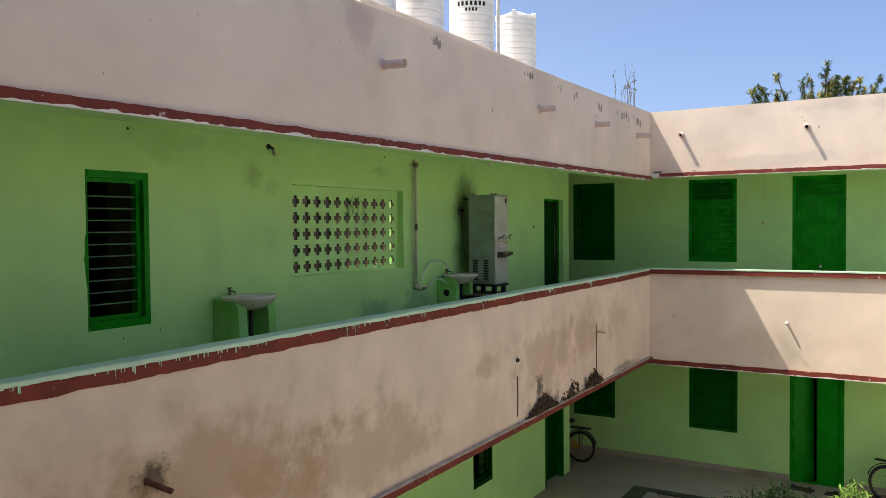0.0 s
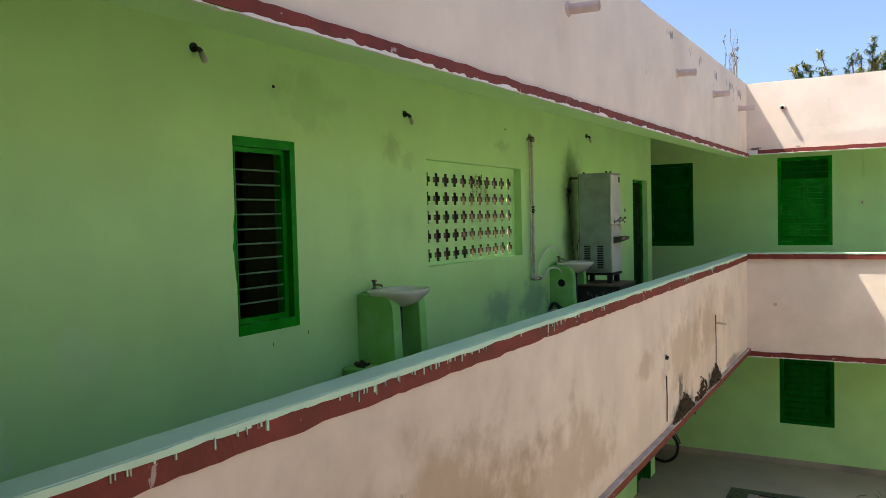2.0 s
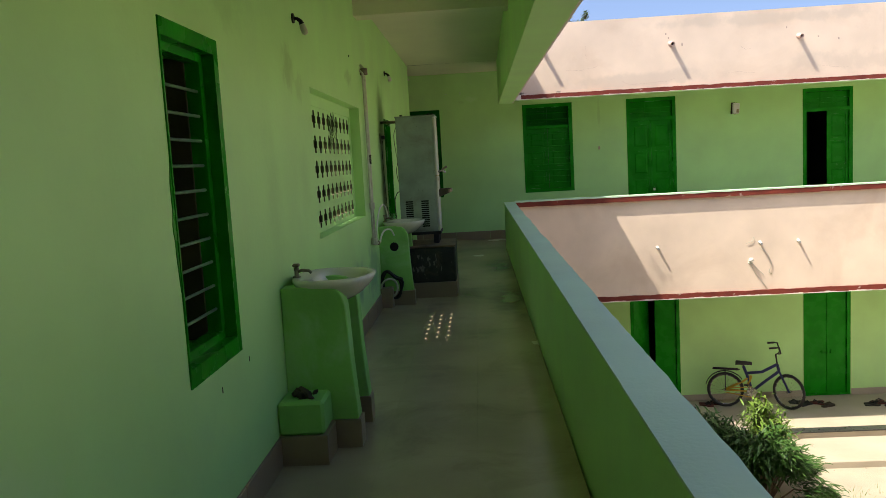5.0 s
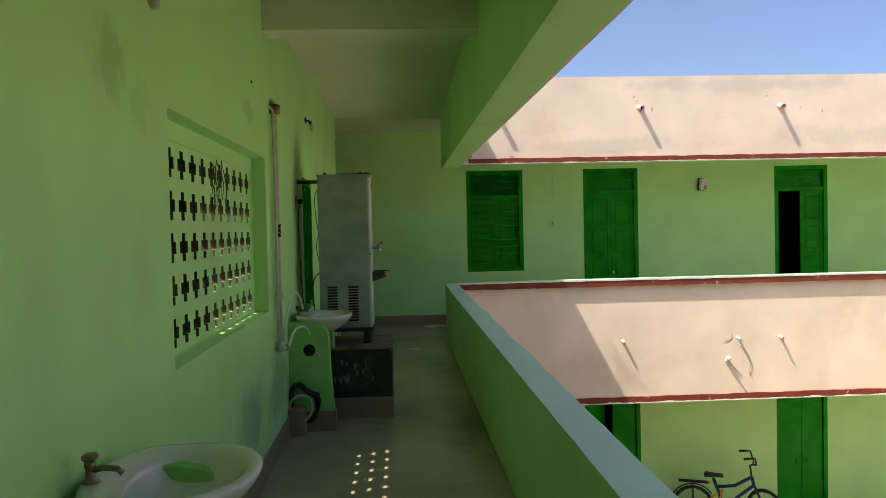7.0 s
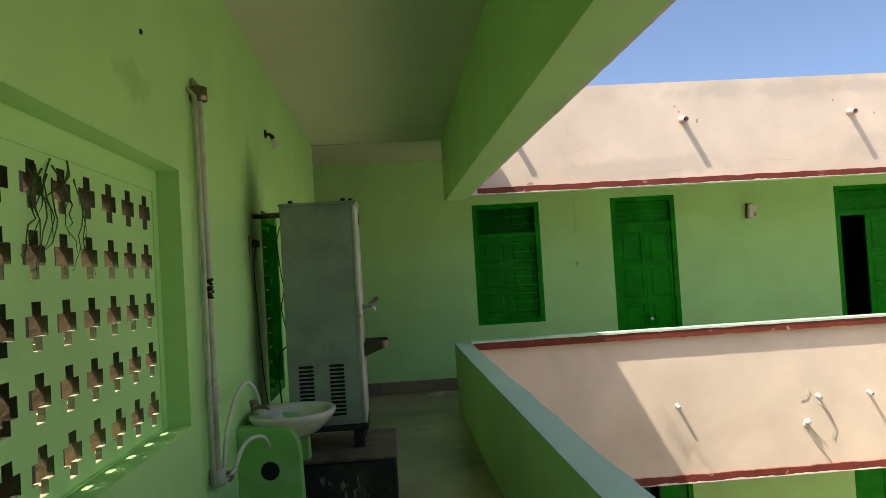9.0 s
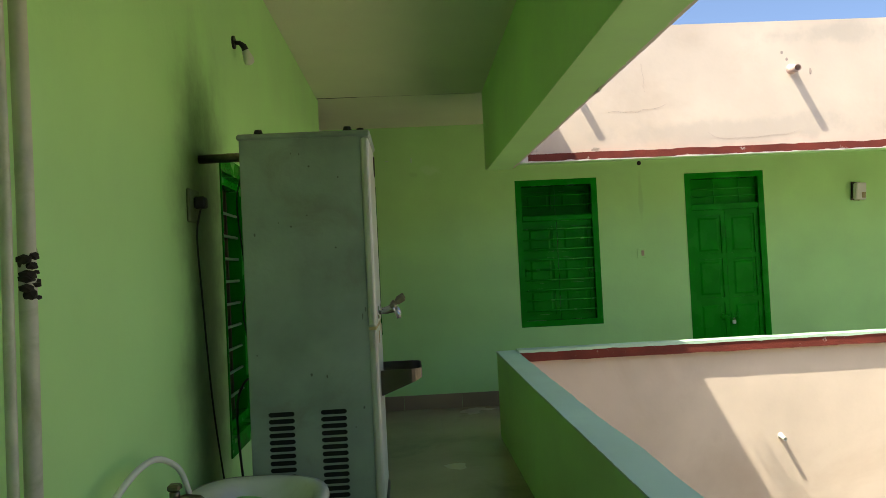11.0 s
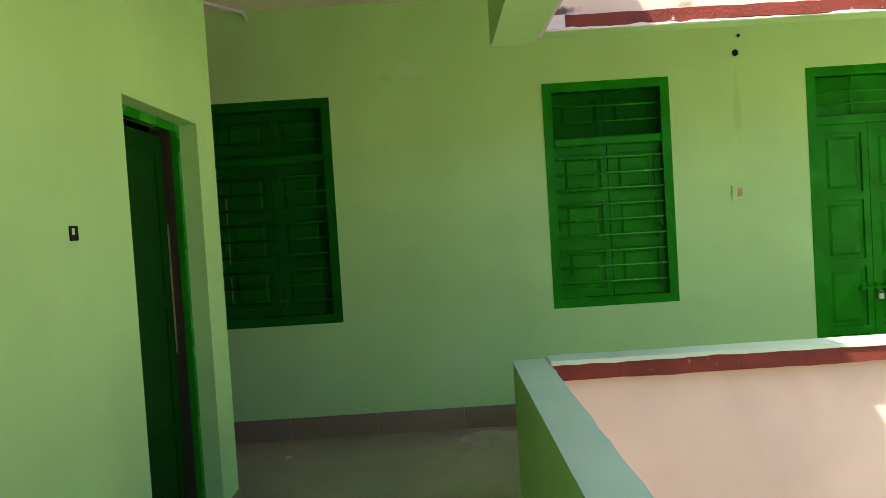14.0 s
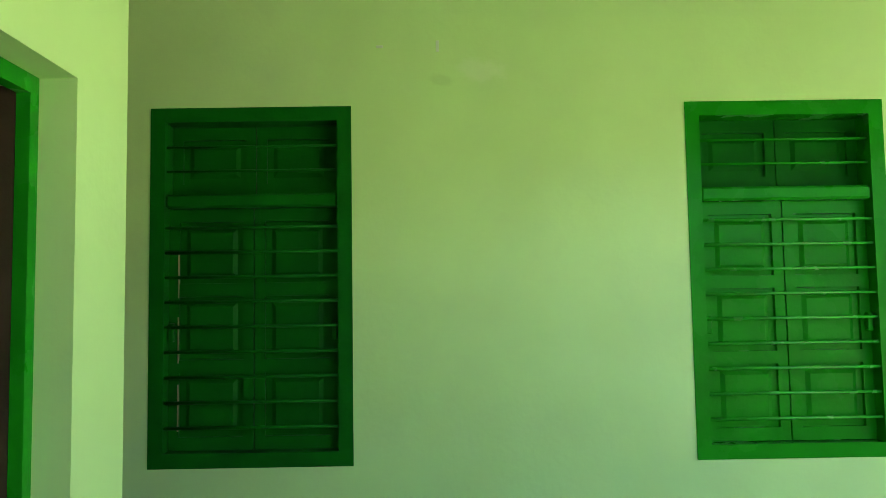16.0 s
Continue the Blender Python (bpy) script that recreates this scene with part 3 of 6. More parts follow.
for wname, inner, outer in (("parapet_west", -0.001, 0.003), ("parapet_face_west", 0.003, 0.003), ("beam_west", 0.008, 0.0060)):
    for v in bpy.data.objects[wname].data.vertices:
        v.co.x += (inner if v.co.x < E_IN + 0.05 else outer) * (v.co.y + 1.6)


# ---- painted bands, caps and flaking edges ----
def ragged_band(along, start, end, depth0, depth1, low, high, wave_low=0.008, wave_high=0.008, step=0.06, seed=0, skew=0.0, skew0=None, wave_out=0.0):
    """A proud strip along axis 0 or 1 between two depths, whose lower and upper edges wander."""
    bm, count, last = bmesh.new(), max(2, int(abs(end - start) / step)), None
    for i in range(count + 1):
        u = start + (end - start) * i / count
        a = low + wave_low * (noise.noise((u * 4, seed, 0)) + 0.7 * noise.noise((u * 15, seed, 3)))
        b = high + wave_high * (noise.noise((u * 4, seed, 7)) + 0.7 * noise.noise((u * 15, seed, 9)))
        s = skew * (u + 1.6) + wave_out * (noise.noise((u * 1.3, seed, 1)) + 0.5 * noise.noise((u * 6, seed, 5)))
        s0 = s if skew0 is None else skew0 * (u + 1.6)
        ring = []
        for d, z in ((depth0, a), (depth1, a), (depth1, b), (depth0, b)):
            ring.append(bm.verts.new((d + (s0 if d == depth0 else s), u, z) if along == 1 else (u, d, z)))
        if last:
            for k in range(4):
                bm.faces.new((last[k], last[(k + 1) % 4], ring[(k + 1) % 4], ring[k]))
        else:
            bm.faces.new(ring)
        last = ring
    bm.faces.new(last[::-1])
    bmesh.ops.recalc_face_normals(bm, faces=bm.faces)
    return bm


SK = 0.003
structure("trim_red_parapet_west", ragged_band(1, S_OUT, N_OUT, E_OUT - 0.02, E_OUT + 0.008, 0.615, 0.700, 0.012, 0.004, seed=1, skew=SK, wave_out=0.006), RED, "oxide red painted band under the parapet cap", "trim")
structure("trim_red_parapet_north", ragged_band(0, E_OUT - 0.045, 14.0, N_OUT + 0.02, N_OUT - 0.05, 0.640, 0.722, 0.006, 0.003, seed=2), RED, "oxide red painted band under the parapet cap", "trim")
structure("trim_cap_west", ragged_band(1, S_OUT, N_IN, E_IN - 0.006, E_OUT + 0.002, TOP - 0.004, TOP + 0.006, 0.001, 0.003, seed=3, skew=SK, skew0=-0.001, wave_out=0.013), CAP, "pale mint painted parapet cap", "trim")
structure("trim_cap_edge_west", ragged_band(1, S_OUT, N_IN, E_OUT - 0.01, E_OUT + 0.012, 0.697, TOP + 0.002, 0.009, 0.002, seed=4, skew=SK, wave_out=0.014), CAP, "pale mint cap edge with paint runs", "trim")
structure("trim_cap_north", ragged_band(0, E_OUT - 0.015, 14.0, N_IN + 0.006, N_OUT - 0.056, 0.716, TOP + 0.018, 0.006, 0.002, seed=5), CAP, "pale mint painted parapet cap", "trim")
structure("trim_red_slab_west", ragged_band(1, S_OUT, N_OUT, E_OUT - 0.02, E_OUT + 0.05, -0.875, -0.815, 0.004, 0.006, seed=6, skew=SK), RED, "oxide red painted band at the slab edge", "trim")
structure("trim_ledge_west", ragged_band(1, S_OUT, N_OUT, E_OUT - 0.02, E_OUT + 0.046, -0.817, -0.797, 0.002, 0.008, seed=16, skew=SK), LEDGE, "grey cement ledge above the red slab band", "trim")
structure("trim_red_slab_north", ragged_band(0, E_OUT - 0.05, 14.0, N_OUT + 0.02, N_OUT - 0.03, -0.925, -0.850, 0.004, 0.010, seed=7), RED, "oxide red painted band at the slab edge", "trim")
structure("trim_red_roof_west", ragged_band(1, S_OUT, N_OUT, E_OUT - 0.02, E_OUT + 0.03, 2.232, 2.290, 0.004, 0.010, seed=8), RED, "flaking oxide red band along the roof beam", "trim")
structure("trim_flaked_roof_corner", ragged_band(0, E_OUT, E_OUT + 0.22, N_OUT + 0.02, N_OUT - 0.026, 2.300, 2.366, 0.004, 0.012, step=0.02, seed=31), WHITE, "bare white plaster where the red band has flaked off", "trim")
structure("trim_red_roof_north", ragged_band(0, E_OUT + 0.15, 14.0, N_OUT + 0.02, N_OUT - 0.03, 2.302, 2.362, 0.004, 0.008, seed=9), RED, "flaking oxide red band along the roof beam", "trim")
structure("trim_white_roof_west", ragged_band(1, S_OUT, N_OUT - 0.1, E_OUT + 0.018, E_OUT + 0.034, 2.222, 2.234, 0.003, 0.026, step=0.03, seed=10), WHITE, "white flaking lower edge of the roof beam", "trim")
structure("trim_white_roof_north", ragged_band(0, E_OUT, 14.0, N_OUT - 0.020, N_OUT - 0.032, 2.292, 2.300, 0.003, 0.014, step=0.03, seed=11), WHITE, "white flaking lower edge of the roof beam", "trim")
structure("trim_white_slab_north", ragged_band(0, E_OUT - 0.02, 14.0, N_OUT + 0.02, N_OUT - 0.034, -0.935, -0.922, 0.003, 0.016, step=0.04, seed=12), WHITE, "white flaking lower edge of the slab", "trim")
structure("trim_beam_soffit_west", boxes(((E_IN - 0.02, S_IN, 2.2225), (E_OUT + 0.010, N_OUT + 0.01, 2.2345))), GREEN_WALL, "green painted underside of the edge beam", "trim")
for v in bpy.data.objects["trim_beam_soffit_west"].data.vertices:
    v.co.x += (0.008 if v.co.x < E_IN + 0.05 else 0.0060) * (v.co.y + 1.6)
structure("trim_beam_soffit_north", boxes(((E_IN + 0.01, N_OUT - 0.021, 2.289), (14.0, N_IN + 0.003, 2.2995))), GREEN_WALL, "green painted underside of the north edge beam", "trim")
# the west roof edge sags and runs slightly askew towards the south
for wname in ("parapet_roof_west", "trim_red_roof_west", "trim_white_roof_west", "trim_beam_soffit_west", "beam_west"):
    for v in bpy.data.objects[wname].data.vertices:
        if wname not in ("trim_beam_soffit_west", "beam_west"):
            v.co.x += 0.0060 * (v.co.y + 1.6) - 0.012
        if v.co.z < 2.6:
            v.co.z += 0.026 + 0.010 * (v.co.y + 1.6)
        elif wname == "parapet_roof_west":
            v.co.z += 0.010 * (v.co.y + 1.6)
rng = random.Random(4)
drips = bmesh.new()
for y0, y1, count, longest in ((-13.55, -12.7, 8, 0.035), (-12.35, -12.05, 8, 0.05), (-11.95, -11.0, 16, 0.035), (-10.1, -9.85, 6, 0.06), (-9.0, -8.8, 4, 0.04), (-6.0, -5.9, 4, 0.07), (-4.6, -4.5, 3, 0.07), (-13.3, -2.0, 40, 0.022)):
    for _ in range(count):
        y, w, l = rng.uniform(y0, y1), rng.uniform(0.0012, 0.0032), rng.uniform(0.3, 1) * longest
        x = E_OUT + 0.006 + SK * (y + 1.6)
        box(drips, (x, y - w, 0.695 - l), (x + 0.008, y + w, 0.704))
structure("trim_paint_drips", drips, CAP, "pale mint paint runs over the red band", "trim")

# moss clumps on the slab edge
mossy = bmesh.new()
for y0, y1, count in ((-6.75, -5.75, 520), (-4.85, -4.05, 380), (-5.8, -4.8, 110), (-12.05, -11.85, 30)):
    for _ in range(count):
        y = rng.triangular(y0, y1)
        r = rng.uniform(0.005, 0.015)
        edge = 1 - abs(y - (y0 + y1) / 2) / ((y1 - y0) / 2)
        m = Matrix.Translation((E_OUT + 0.012 + SK * (y + 1.6) + rng.uniform(0, 0.03), y, -0.80 + 0.24 * rng.random() ** 2 * edge)) @ Euler((rng.uniform(-0.5, 0.5), rng.uniform(-0.4, 0.4), 0)).to_matrix().to_4x4() @ Matrix.Diagonal((r, r * rng.uniform(0.4, 0.8), r * rng.uniform(1.0, 3.2), 1))
        bmesh.ops.create_icosphere(mossy, subdivisions=1, radius=1.0, matrix=m)
for y0, y1, count in ((-6.6, -5.8, 150), (-4.8, -4.1, 110), (-6.45, -6.2, 60)):
    for _ in range(count):
        y, h, z = rng.triangular(y0, y1), rng.uniform(0.03, 0.12), -0.80 + rng.uniform(0.0, 0.09)
        x = E_OUT + 0.012 + SK * (y + 1.6) + rng.uniform(0, 0.025)
        mossy.faces.new([mossy.verts.new(p) for p in ((x, y - 0.004, z), (x, y + 0.004, z), (x + rng.uniform(-0.004, 0.03), y + rng.uniform(-0.03, 0.03), z + h))])
tagged(mesh_object("moss", mossy, MOSS), "black and brown moss clumps on the slab edge", "moss", kind="stuff")


def drawn_in(y):
    """The parapet's outer face draws in towards the north corner."""
    return -0.028 * max(0.0, 1.0 - (-1.6 - y) / 10.4)


for wname in ("parapet_face_west", "trim_red_parapet_west", "trim_cap_edge_west", "trim_red_slab_west", "trim_ledge_west", "trim_paint_drips", "moss"):
    for v in bpy.data.objects[wname].data.vertices:
        v.co.x += drawn_in(v.co.y)
for wname in ("parapet_west", "trim_cap_west"):
    for v in bpy.data.objects[wname].data.vertices:
        if v.co.x > E_IN + 0.06:
            v.co.x += drawn_in(v.co.y)
# the west parapet's top lies a little lower than the north one's
for wname in ("parapet_west", "parapet_face_west", "trim_red_parapet_west", "trim_cap_west", "trim_cap_edge_west", "trim_paint_drips"):
    for v in bpy.data.objects[wname].data.vertices:
        if v.co.z > 0.4:
            v.co.z -= 0.012 * min(1.0, max(0.0, (N_OUT - v.co.y) / 1.6))


# ---- windows and doors ----
def rail(parent, name, lo, hi, mat, bevel=0.004, label=""):
    return part(name, boxes((lo, hi), bevel=bevel), mat, parent, label)


def raised_panel(x0, x1, z0, z1, y):
    """A raised and fielded door panel in the xz plane, its face towards -y, with a sunk groove round it."""
    bm = bmesh.new()
    g = min(0.046, (x1 - x0) * 0.2)
    rings = []
    for inset, depth in ((0.0, 0.0), (0.001, 0.011), (g * 0.6, 0.0105), (g, 0.001)):
        rings.append([bm.verts.new((x, y + depth, z)) for x, z in ((x0 + inset, z0 + inset), (x1 - inset, z0 + inset), (x1 - inset, z1 - inset), (x0 + inset, z1 - inset))])
    for a, b in zip(rings, rings[1:]):
        for i in range(4):
            bm.faces.new((a[i], a[(i + 1) % 4], b[(i + 1) % 4], b[i]))
    bm.faces.new(rings[-1])
    bmesh.ops.recalc_face_normals(bm, faces=bm.faces)
    if bm.faces[-1:] and bm.faces[-1].normal.y > 0:
        bmesh.ops.reverse_faces(bm, faces=bm.faces)
    return bm


# Darker than DOOR_GREEN; holds the shade of recessed panels and the door_6 frame.
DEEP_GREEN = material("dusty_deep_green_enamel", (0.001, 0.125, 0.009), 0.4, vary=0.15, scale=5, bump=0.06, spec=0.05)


def leaf_with_panels(parent, name, x0, x1, z0, z1, y, rows, mat=DOOR_GREEN, thick=0.03):
    """A shutter or door leaf: a board with holes for its panels, and the panels."""
    stile, cross = 0.044 if x1 - x0 < 0.5 else 0.09, 0.056
    hs, zz = [], z0 + cross
    space = (z1 - z0 - cross * (len(rows) + 1))
    for r in rows:
        hs.append((x0 + stile, x1 - stile, zz, zz + space * r))
        zz += space * r + cross
    leaf = part(name, slab_with_holes((x0, y, z0), (x1, y + thick, z1), 0, hs), mat, parent)
    for a, b, c, d in hs:
        part("panel", raised_panel(a, b, c, d, y + 0.004), mat, leaf)
        part("panel_back", boxes(((a, y + 0.016, c), (b, y + 0.024, d))), mat, leaf)
    return leaf


def frame_in(parent, x0, x1, z0, z1, y0, y1, w, sill=True, mat=DOOR_GREEN):
    """Jambs, head and sill as one frame."""
    holes = [(x0 + w, x1 - w, z0 + (w if sill else -1), z1 - w)]
    return part("frame", slab_with_holes((x0, y0, z0), (x1, y1, z1), 0, [(holes[0][0], holes[0][1], max(holes[0][2], z0 if sill else z0), holes[0][3])]), mat, parent)


# Glossy, and lighter than DOOR_GREEN: the bars' highlights are put into the colour.
BAR_GREEN = material("glossy_green_bar", (0.010, 0.33, 0.025), 0.25, vary=0.1, scale=12, bump=0.0, spec=0.4)


def bar(parent, a, b, r=0.0085, mat=BAR_GREEN, name="bar"):
    return part(name, tube(bmesh.new(), [a, b], r, 8), mat, parent, smooth=True)


def shuttered_window(name, x0, x1, z0, z1, label, bars=9, detail=True, paint=DOOR_GREEN):
    win = thing(name, pose(0, 0, 0), label, "window", kind="structure")
    frame_in(win, x0 - 0.004, x1 + 0.004, z0 - 0.004, z1 + 0.004, -0.004, 0.135, 0.062, mat=paint)
    split = z1 - 0.40
    rail(win, "transom_rail", (x0 + 0.058, 0.004, split - 0.03), (x1 - 0.058, 0.08, split + 0.03), paint, 0.010)
    a, b = x0 + 0.06, x1 - 0.06
    mid = (a + b) / 2
    # Darker green here paints the shade of the recess.
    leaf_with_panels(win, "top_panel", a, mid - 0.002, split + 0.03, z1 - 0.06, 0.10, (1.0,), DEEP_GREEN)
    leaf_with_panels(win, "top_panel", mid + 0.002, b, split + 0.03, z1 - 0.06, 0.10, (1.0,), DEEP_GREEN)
    for k in (0.33, 0.67):
        z = split + 0.03 + k * (z1 - 0.09 - split)
        bar(win, (a - 0.01, 0.024, z), (b + 0.01, 0.024, z), 0.0055, mat=paint)
    for k, (c, d) in enumerate(((a, mid - 0.003), (mid + 0.003, b))):
        leaf_with_panels(win, "shutter", c, d, z0 + 0.06, split - 0.03, 0.06, (0.335, 0.335, 0.33), paint)
    for k in range(bars):
        z = z0 + 0.06 + (k + 0.95) * (split - 0.09 - z0) / (bars + 0.75)
        bar(win, (a - 0.01, 0.014, z), (b + 0.01, 0.014, z), 0.0072, mat=paint if paint is DEEP_GREEN else BAR_GREEN)
    if detail:
        rail(win, "hinge", (a + 0.006, 0.028, (z0 + split) / 2 - 0.04), (a + 0.03, 0.058, (z0 + split) / 2 + 0.04), paint)
        rail(win, "hinge", (b - 0.03, 0.028, (z0 + split) / 2 - 0.04), (b - 0.006, 0.058, (z0 + split) / 2 + 0.04), paint)
    return win


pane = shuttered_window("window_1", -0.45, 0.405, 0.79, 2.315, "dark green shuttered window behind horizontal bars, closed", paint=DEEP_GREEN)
# Pale strips stand in for slits of light beside the left panels.
for z0, z1 in ((0.93, 1.13), (1.22, 1.42), (1.50, 1.70)):
    part("worn_edge", boxes(((-0.352, 0.0575, z0), (-0.346, 0.0625, z1)), bevel=0.001), STRAW, pane, "pale strip painting a slit of light along the shutter panel")
shuttered_window("window_2", 1.86, 2.715, 0.79, 2.315, "glossy green shuttered window behind horizontal bars, closed")
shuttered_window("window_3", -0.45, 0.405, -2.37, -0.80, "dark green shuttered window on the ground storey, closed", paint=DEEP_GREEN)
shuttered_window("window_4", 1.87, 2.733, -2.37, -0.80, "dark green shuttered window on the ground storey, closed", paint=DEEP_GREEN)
shuttered_window("window_5", 8.75, 9.6, -2.37, -0.80, "green shuttered window on the ground storey, closed")


def padlock(parent, x, y, z):
    lock = part("padlock", boxes(((x - 0.018, y - 0.02, z - 0.04), (x + 0.018, y, z)), bevel=0.005), WHITE_PLASTIC, parent, "pale padlock")
    bm = bmesh.new()
    tube(bm, [(x + 0.014 * math.cos(t), y - 0.01, z + 0.022 * math.sin(t)) for t in np.linspace(0, math.pi, 9)], 0.003, 6)
    part("shackle", bm, CHROME, lock, smooth=True)


def double_door(name, x0, x1, z0, z1, label, transom=True, plain=False, open_left=0.0, lock=True):
    door = thing(name, pose(0, 0, 0), label, "door", kind="structure")
    frame_in(door, x0 - 0.004, x1 + 0.004, z0, z1 + 0.004, -0.004, 0.085, 0.062, sill=False)
    rail(door, "threshold", (x0 + 0.06, 0.0, z0), (x1 - 0.06, 0.08, z0 + 0.03), DOOR_GREEN)
    a, b, top = x0 + 0.06, x1 - 0.06, z1 - 0.06
    if transom:
        split = z1 - 0.36
        rail(door, "transom_rail", (a - 0.002, 0.0, split - 0.032), (b + 0.002, 0.082, split + 0.032), DOOR_GREEN)
        rail(door, "transom_panel", (a, 0.06, split + 0.03), (b, 0.075, z1 - 0.06), DOOR_GREEN)
        for k in (0.3, 0.6):
            z = split + 0.03 + k * (z1 - 0.09 - split)
            bar(door, (a - 0.01, 0.03, z), (b + 0.01, 0.03, z), 0.005)
        for k in (0.36, 0.74):
            x = a + k * (b - a)
            bar(door, (x, 0.04, split + 0.03), (x, 0.04, z1 - 0.06), 0.005)
        top = split - 0.032
    mid = (a + b) / 2
    for side, (c, d) in enumerate(((a, mid - 0.002), (mid + 0.002, b))):
        leaf = leaf_with_panels(door, "leaf", c, d, z0 + 0.012, top, 0.03, (0.25, 0.25, 0.25, 0.25)) if not plain else rail(door, "leaf", (c, 0.03, z0 + 0.012), (d, 0.06, top), DOOR_GREEN, 0.006)
        if side == 0 and open_left:
            for o in (leaf,):
                o.matrix_basis = pose(c, 0.03, 0, 0, 0, open_left) @ pose(-c, -0.03, 0)
    if lock:
        zz = z0 + 0.78
        rail(door, "latch_bolt", (mid - 0.11, 0.016, zz), (mid + 0.11, 0.03, zz + 0.02), DOOR_GREEN, 0.003)
        for dx in (-0.08, 0.02, 0.08):
            rail(door, "latch_guide", (mid + dx - 0.012, 0.012, zz - 0.02), (mid + dx + 0.012, 0.031, zz + 0.045), DOOR_GREEN, 0.003)
        if not plain:
            padlock(door, mid + 0.03, 0.012, zz - 0.03)
    return door


double_door("door_1", 3.66, 4.50, 0.0, 2.315, "closed green panelled double door with a barred transom and padlock")
double_door("door_2", 6.67, 7.51, 0.0, 2.31, "green double door with one leaf open on a dark room", open_left=85, lock=False)
double_door("door_3", 3.63, 4.49, LOW, -0.80, "plain green double door standing ajar on the ground storey", plain=True, open_left=32, lock=False)
double_door("door_4", 6.67, 7.48, LOW, -0.80, "closed plain green double door with a bolt", plain=True)


def barred_window(name, y0, y1, z0, z1, label, bars, shut=0.0, paint=DOOR_GREEN):
    win = thing(name, pose(0, 0, 0), label, "window", kind="structure")
    part("frame", slab_with_holes((-0.042, y0, z0 - 0.012), (0.006, y1 + 0.012, z1 + 0.012), 1, [(y0 + 0.010, y1 - 0.038, z0 + 0.055, z1 - 0.048)]), paint, win)
    part("inner_frame", slab_with_holes((-0.10, y0, z0 - 0.012), (-0.0425, y1 + 0.012, z1 + 0.012), 1, [(y0 + 0.014, y1 - 0.075, z0 + 0.088, z1 - 0.078)]), paint, win)
    for k in range(bars):
        z = z0 + 0.18 + k * (z1 - z0 - 0.37) / (bars - 1)
        bar(win, (-0.06, y0 + 0.01, z), (-0.06, y1 - 0.05, z), 0.0065, BAR_STEEL if paint is DOOR_GREEN else paint)
    if shut:
        for side, yh, turn in ((0, y0 + 0.07, -shut), (1, y1 - 0.07, shut * 0.55)):
            leaf = part("shutter", boxes(((-0.26, -0.012, z0 + 0.06), (0.0, 0.012, z1 - 0.06)), bevel=0.004), SHUTTER_OLIVE if side else SHUTTER_SHADE, win, "inner shutter folded open")
            leaf.matrix_basis = pose(-0.10, yh, 0, 0, 0, turn)
    return win


barred_window("window_6", -11.29, -10.727, 0.705, 1.936, "green framed window with horizontal bars and open inner shutters", 10, shut=18)
barred_window("window_7", -5.06, -4.45, 0.78, 1.92, "green framed barred window behind the water cooler", 9, shut=8)
barred_window("window_8", -5.14, -4.56, -2.36, -1.20, "small dark window on the ground storey", 6, paint=SHADE_GREEN)

bm, last = bmesh.new(), None
for z in np.linspace(1.02, 1.50, 25):
    u = (z - 1.02) / 0.48
    w = 0.028 * math.sin(math.pi * u) ** 0.7 * (0.75 + 0.5 * noise.noise((z * 14, 2.0, 0.0)))
    ring = [bm.verts.new((x, y, z)) for x, y in ((0.0, -11.288), (0.0, -11.288 - w), (0.003, -11.288 - w), (0.003, -11.288))]
    if last:
        for k in range(4):
            bm.faces.new((last[k], last[(k + 1) % 4], ring[(k + 1) % 4], ring[k]))
    last = ring
bmesh.ops.recalc_face_normals(bm, faces=bm.faces)
structure("trim_paint_lap", bm, DOOR_GREEN, "green enamel lapped over the plaster beside the window", "trim")
# open door in the west wall
door = thing("door_5", pose(0, 0, 0), "green framed doorway with its leaf swung into the dark room", "door", kind="structure")
part("frame", slab_with_holes((-0.112, -2.53, 0), (-0.082, -1.67, 1.955), 1, [(-2.475, -1.705, -1, 1.915)]), DOOR_GREEN, door)
leaf = part("leaf", slab_with_holes((-0.03, 0.0, 0.02), (0.0, 0.73, 1.895), 1, [(0.06, 0.64, 0.10, 0.54), (0.06, 0.64, 0.60, 1.12), (0.06, 0.64, 1.18, 1.81)]), SHADE_GREEN, door)
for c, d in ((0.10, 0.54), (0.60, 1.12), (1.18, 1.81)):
    part("panel", boxes(((-0.022, 0.06, c), (-0.006, 0.64, d))), SHADE_GREEN, leaf)
leaf.matrix_basis = pose(-0.128, -2.468, 0, 0, 0, 1.5)
# Added dark strip: hides the lit reveal and paints it as shaded.
part("jamb_lining", boxes(((-0.226, -1.7040, 0.0), (-0.1135, -1.664, 1.93))), DARK_BROWN, door, "added dark strip painting the shade inside the reveal")
part("worn_edge", boxes(((-0.172, -1.7075, 0.9), (-0.150, -1.7035, 1.5))), STRAW, door, "worn bare timber edge")

door = thing("door_6", pose(0, 0, 0), "green framed doorway with a dark green leaf", "door", kind="structure")
part("frame", slab_with_holes((-0.12, -14.15, 0), (0.012, -13.235, 1.938), 1, [(-14.08, -13.31, -1, 1.87)]), DEEP_GREEN, door)
part("leaf", boxes(((-0.15, -14.09, 0.02), (-0.115, -13.30, 1.90)), bevel=0.004), SHADE_GREEN, door)
door = thing("door_7", pose(0, 0, 0), "dark doorway on the ground storey", "door", kind="structure")
part("frame", slab_with_holes((-0.12, -2.54, LOW), (0.006, -1.70, -1.17), 1, [(-2.48, -1.76, LOW - 1, -1.23)]), DEEP_GREEN, door)
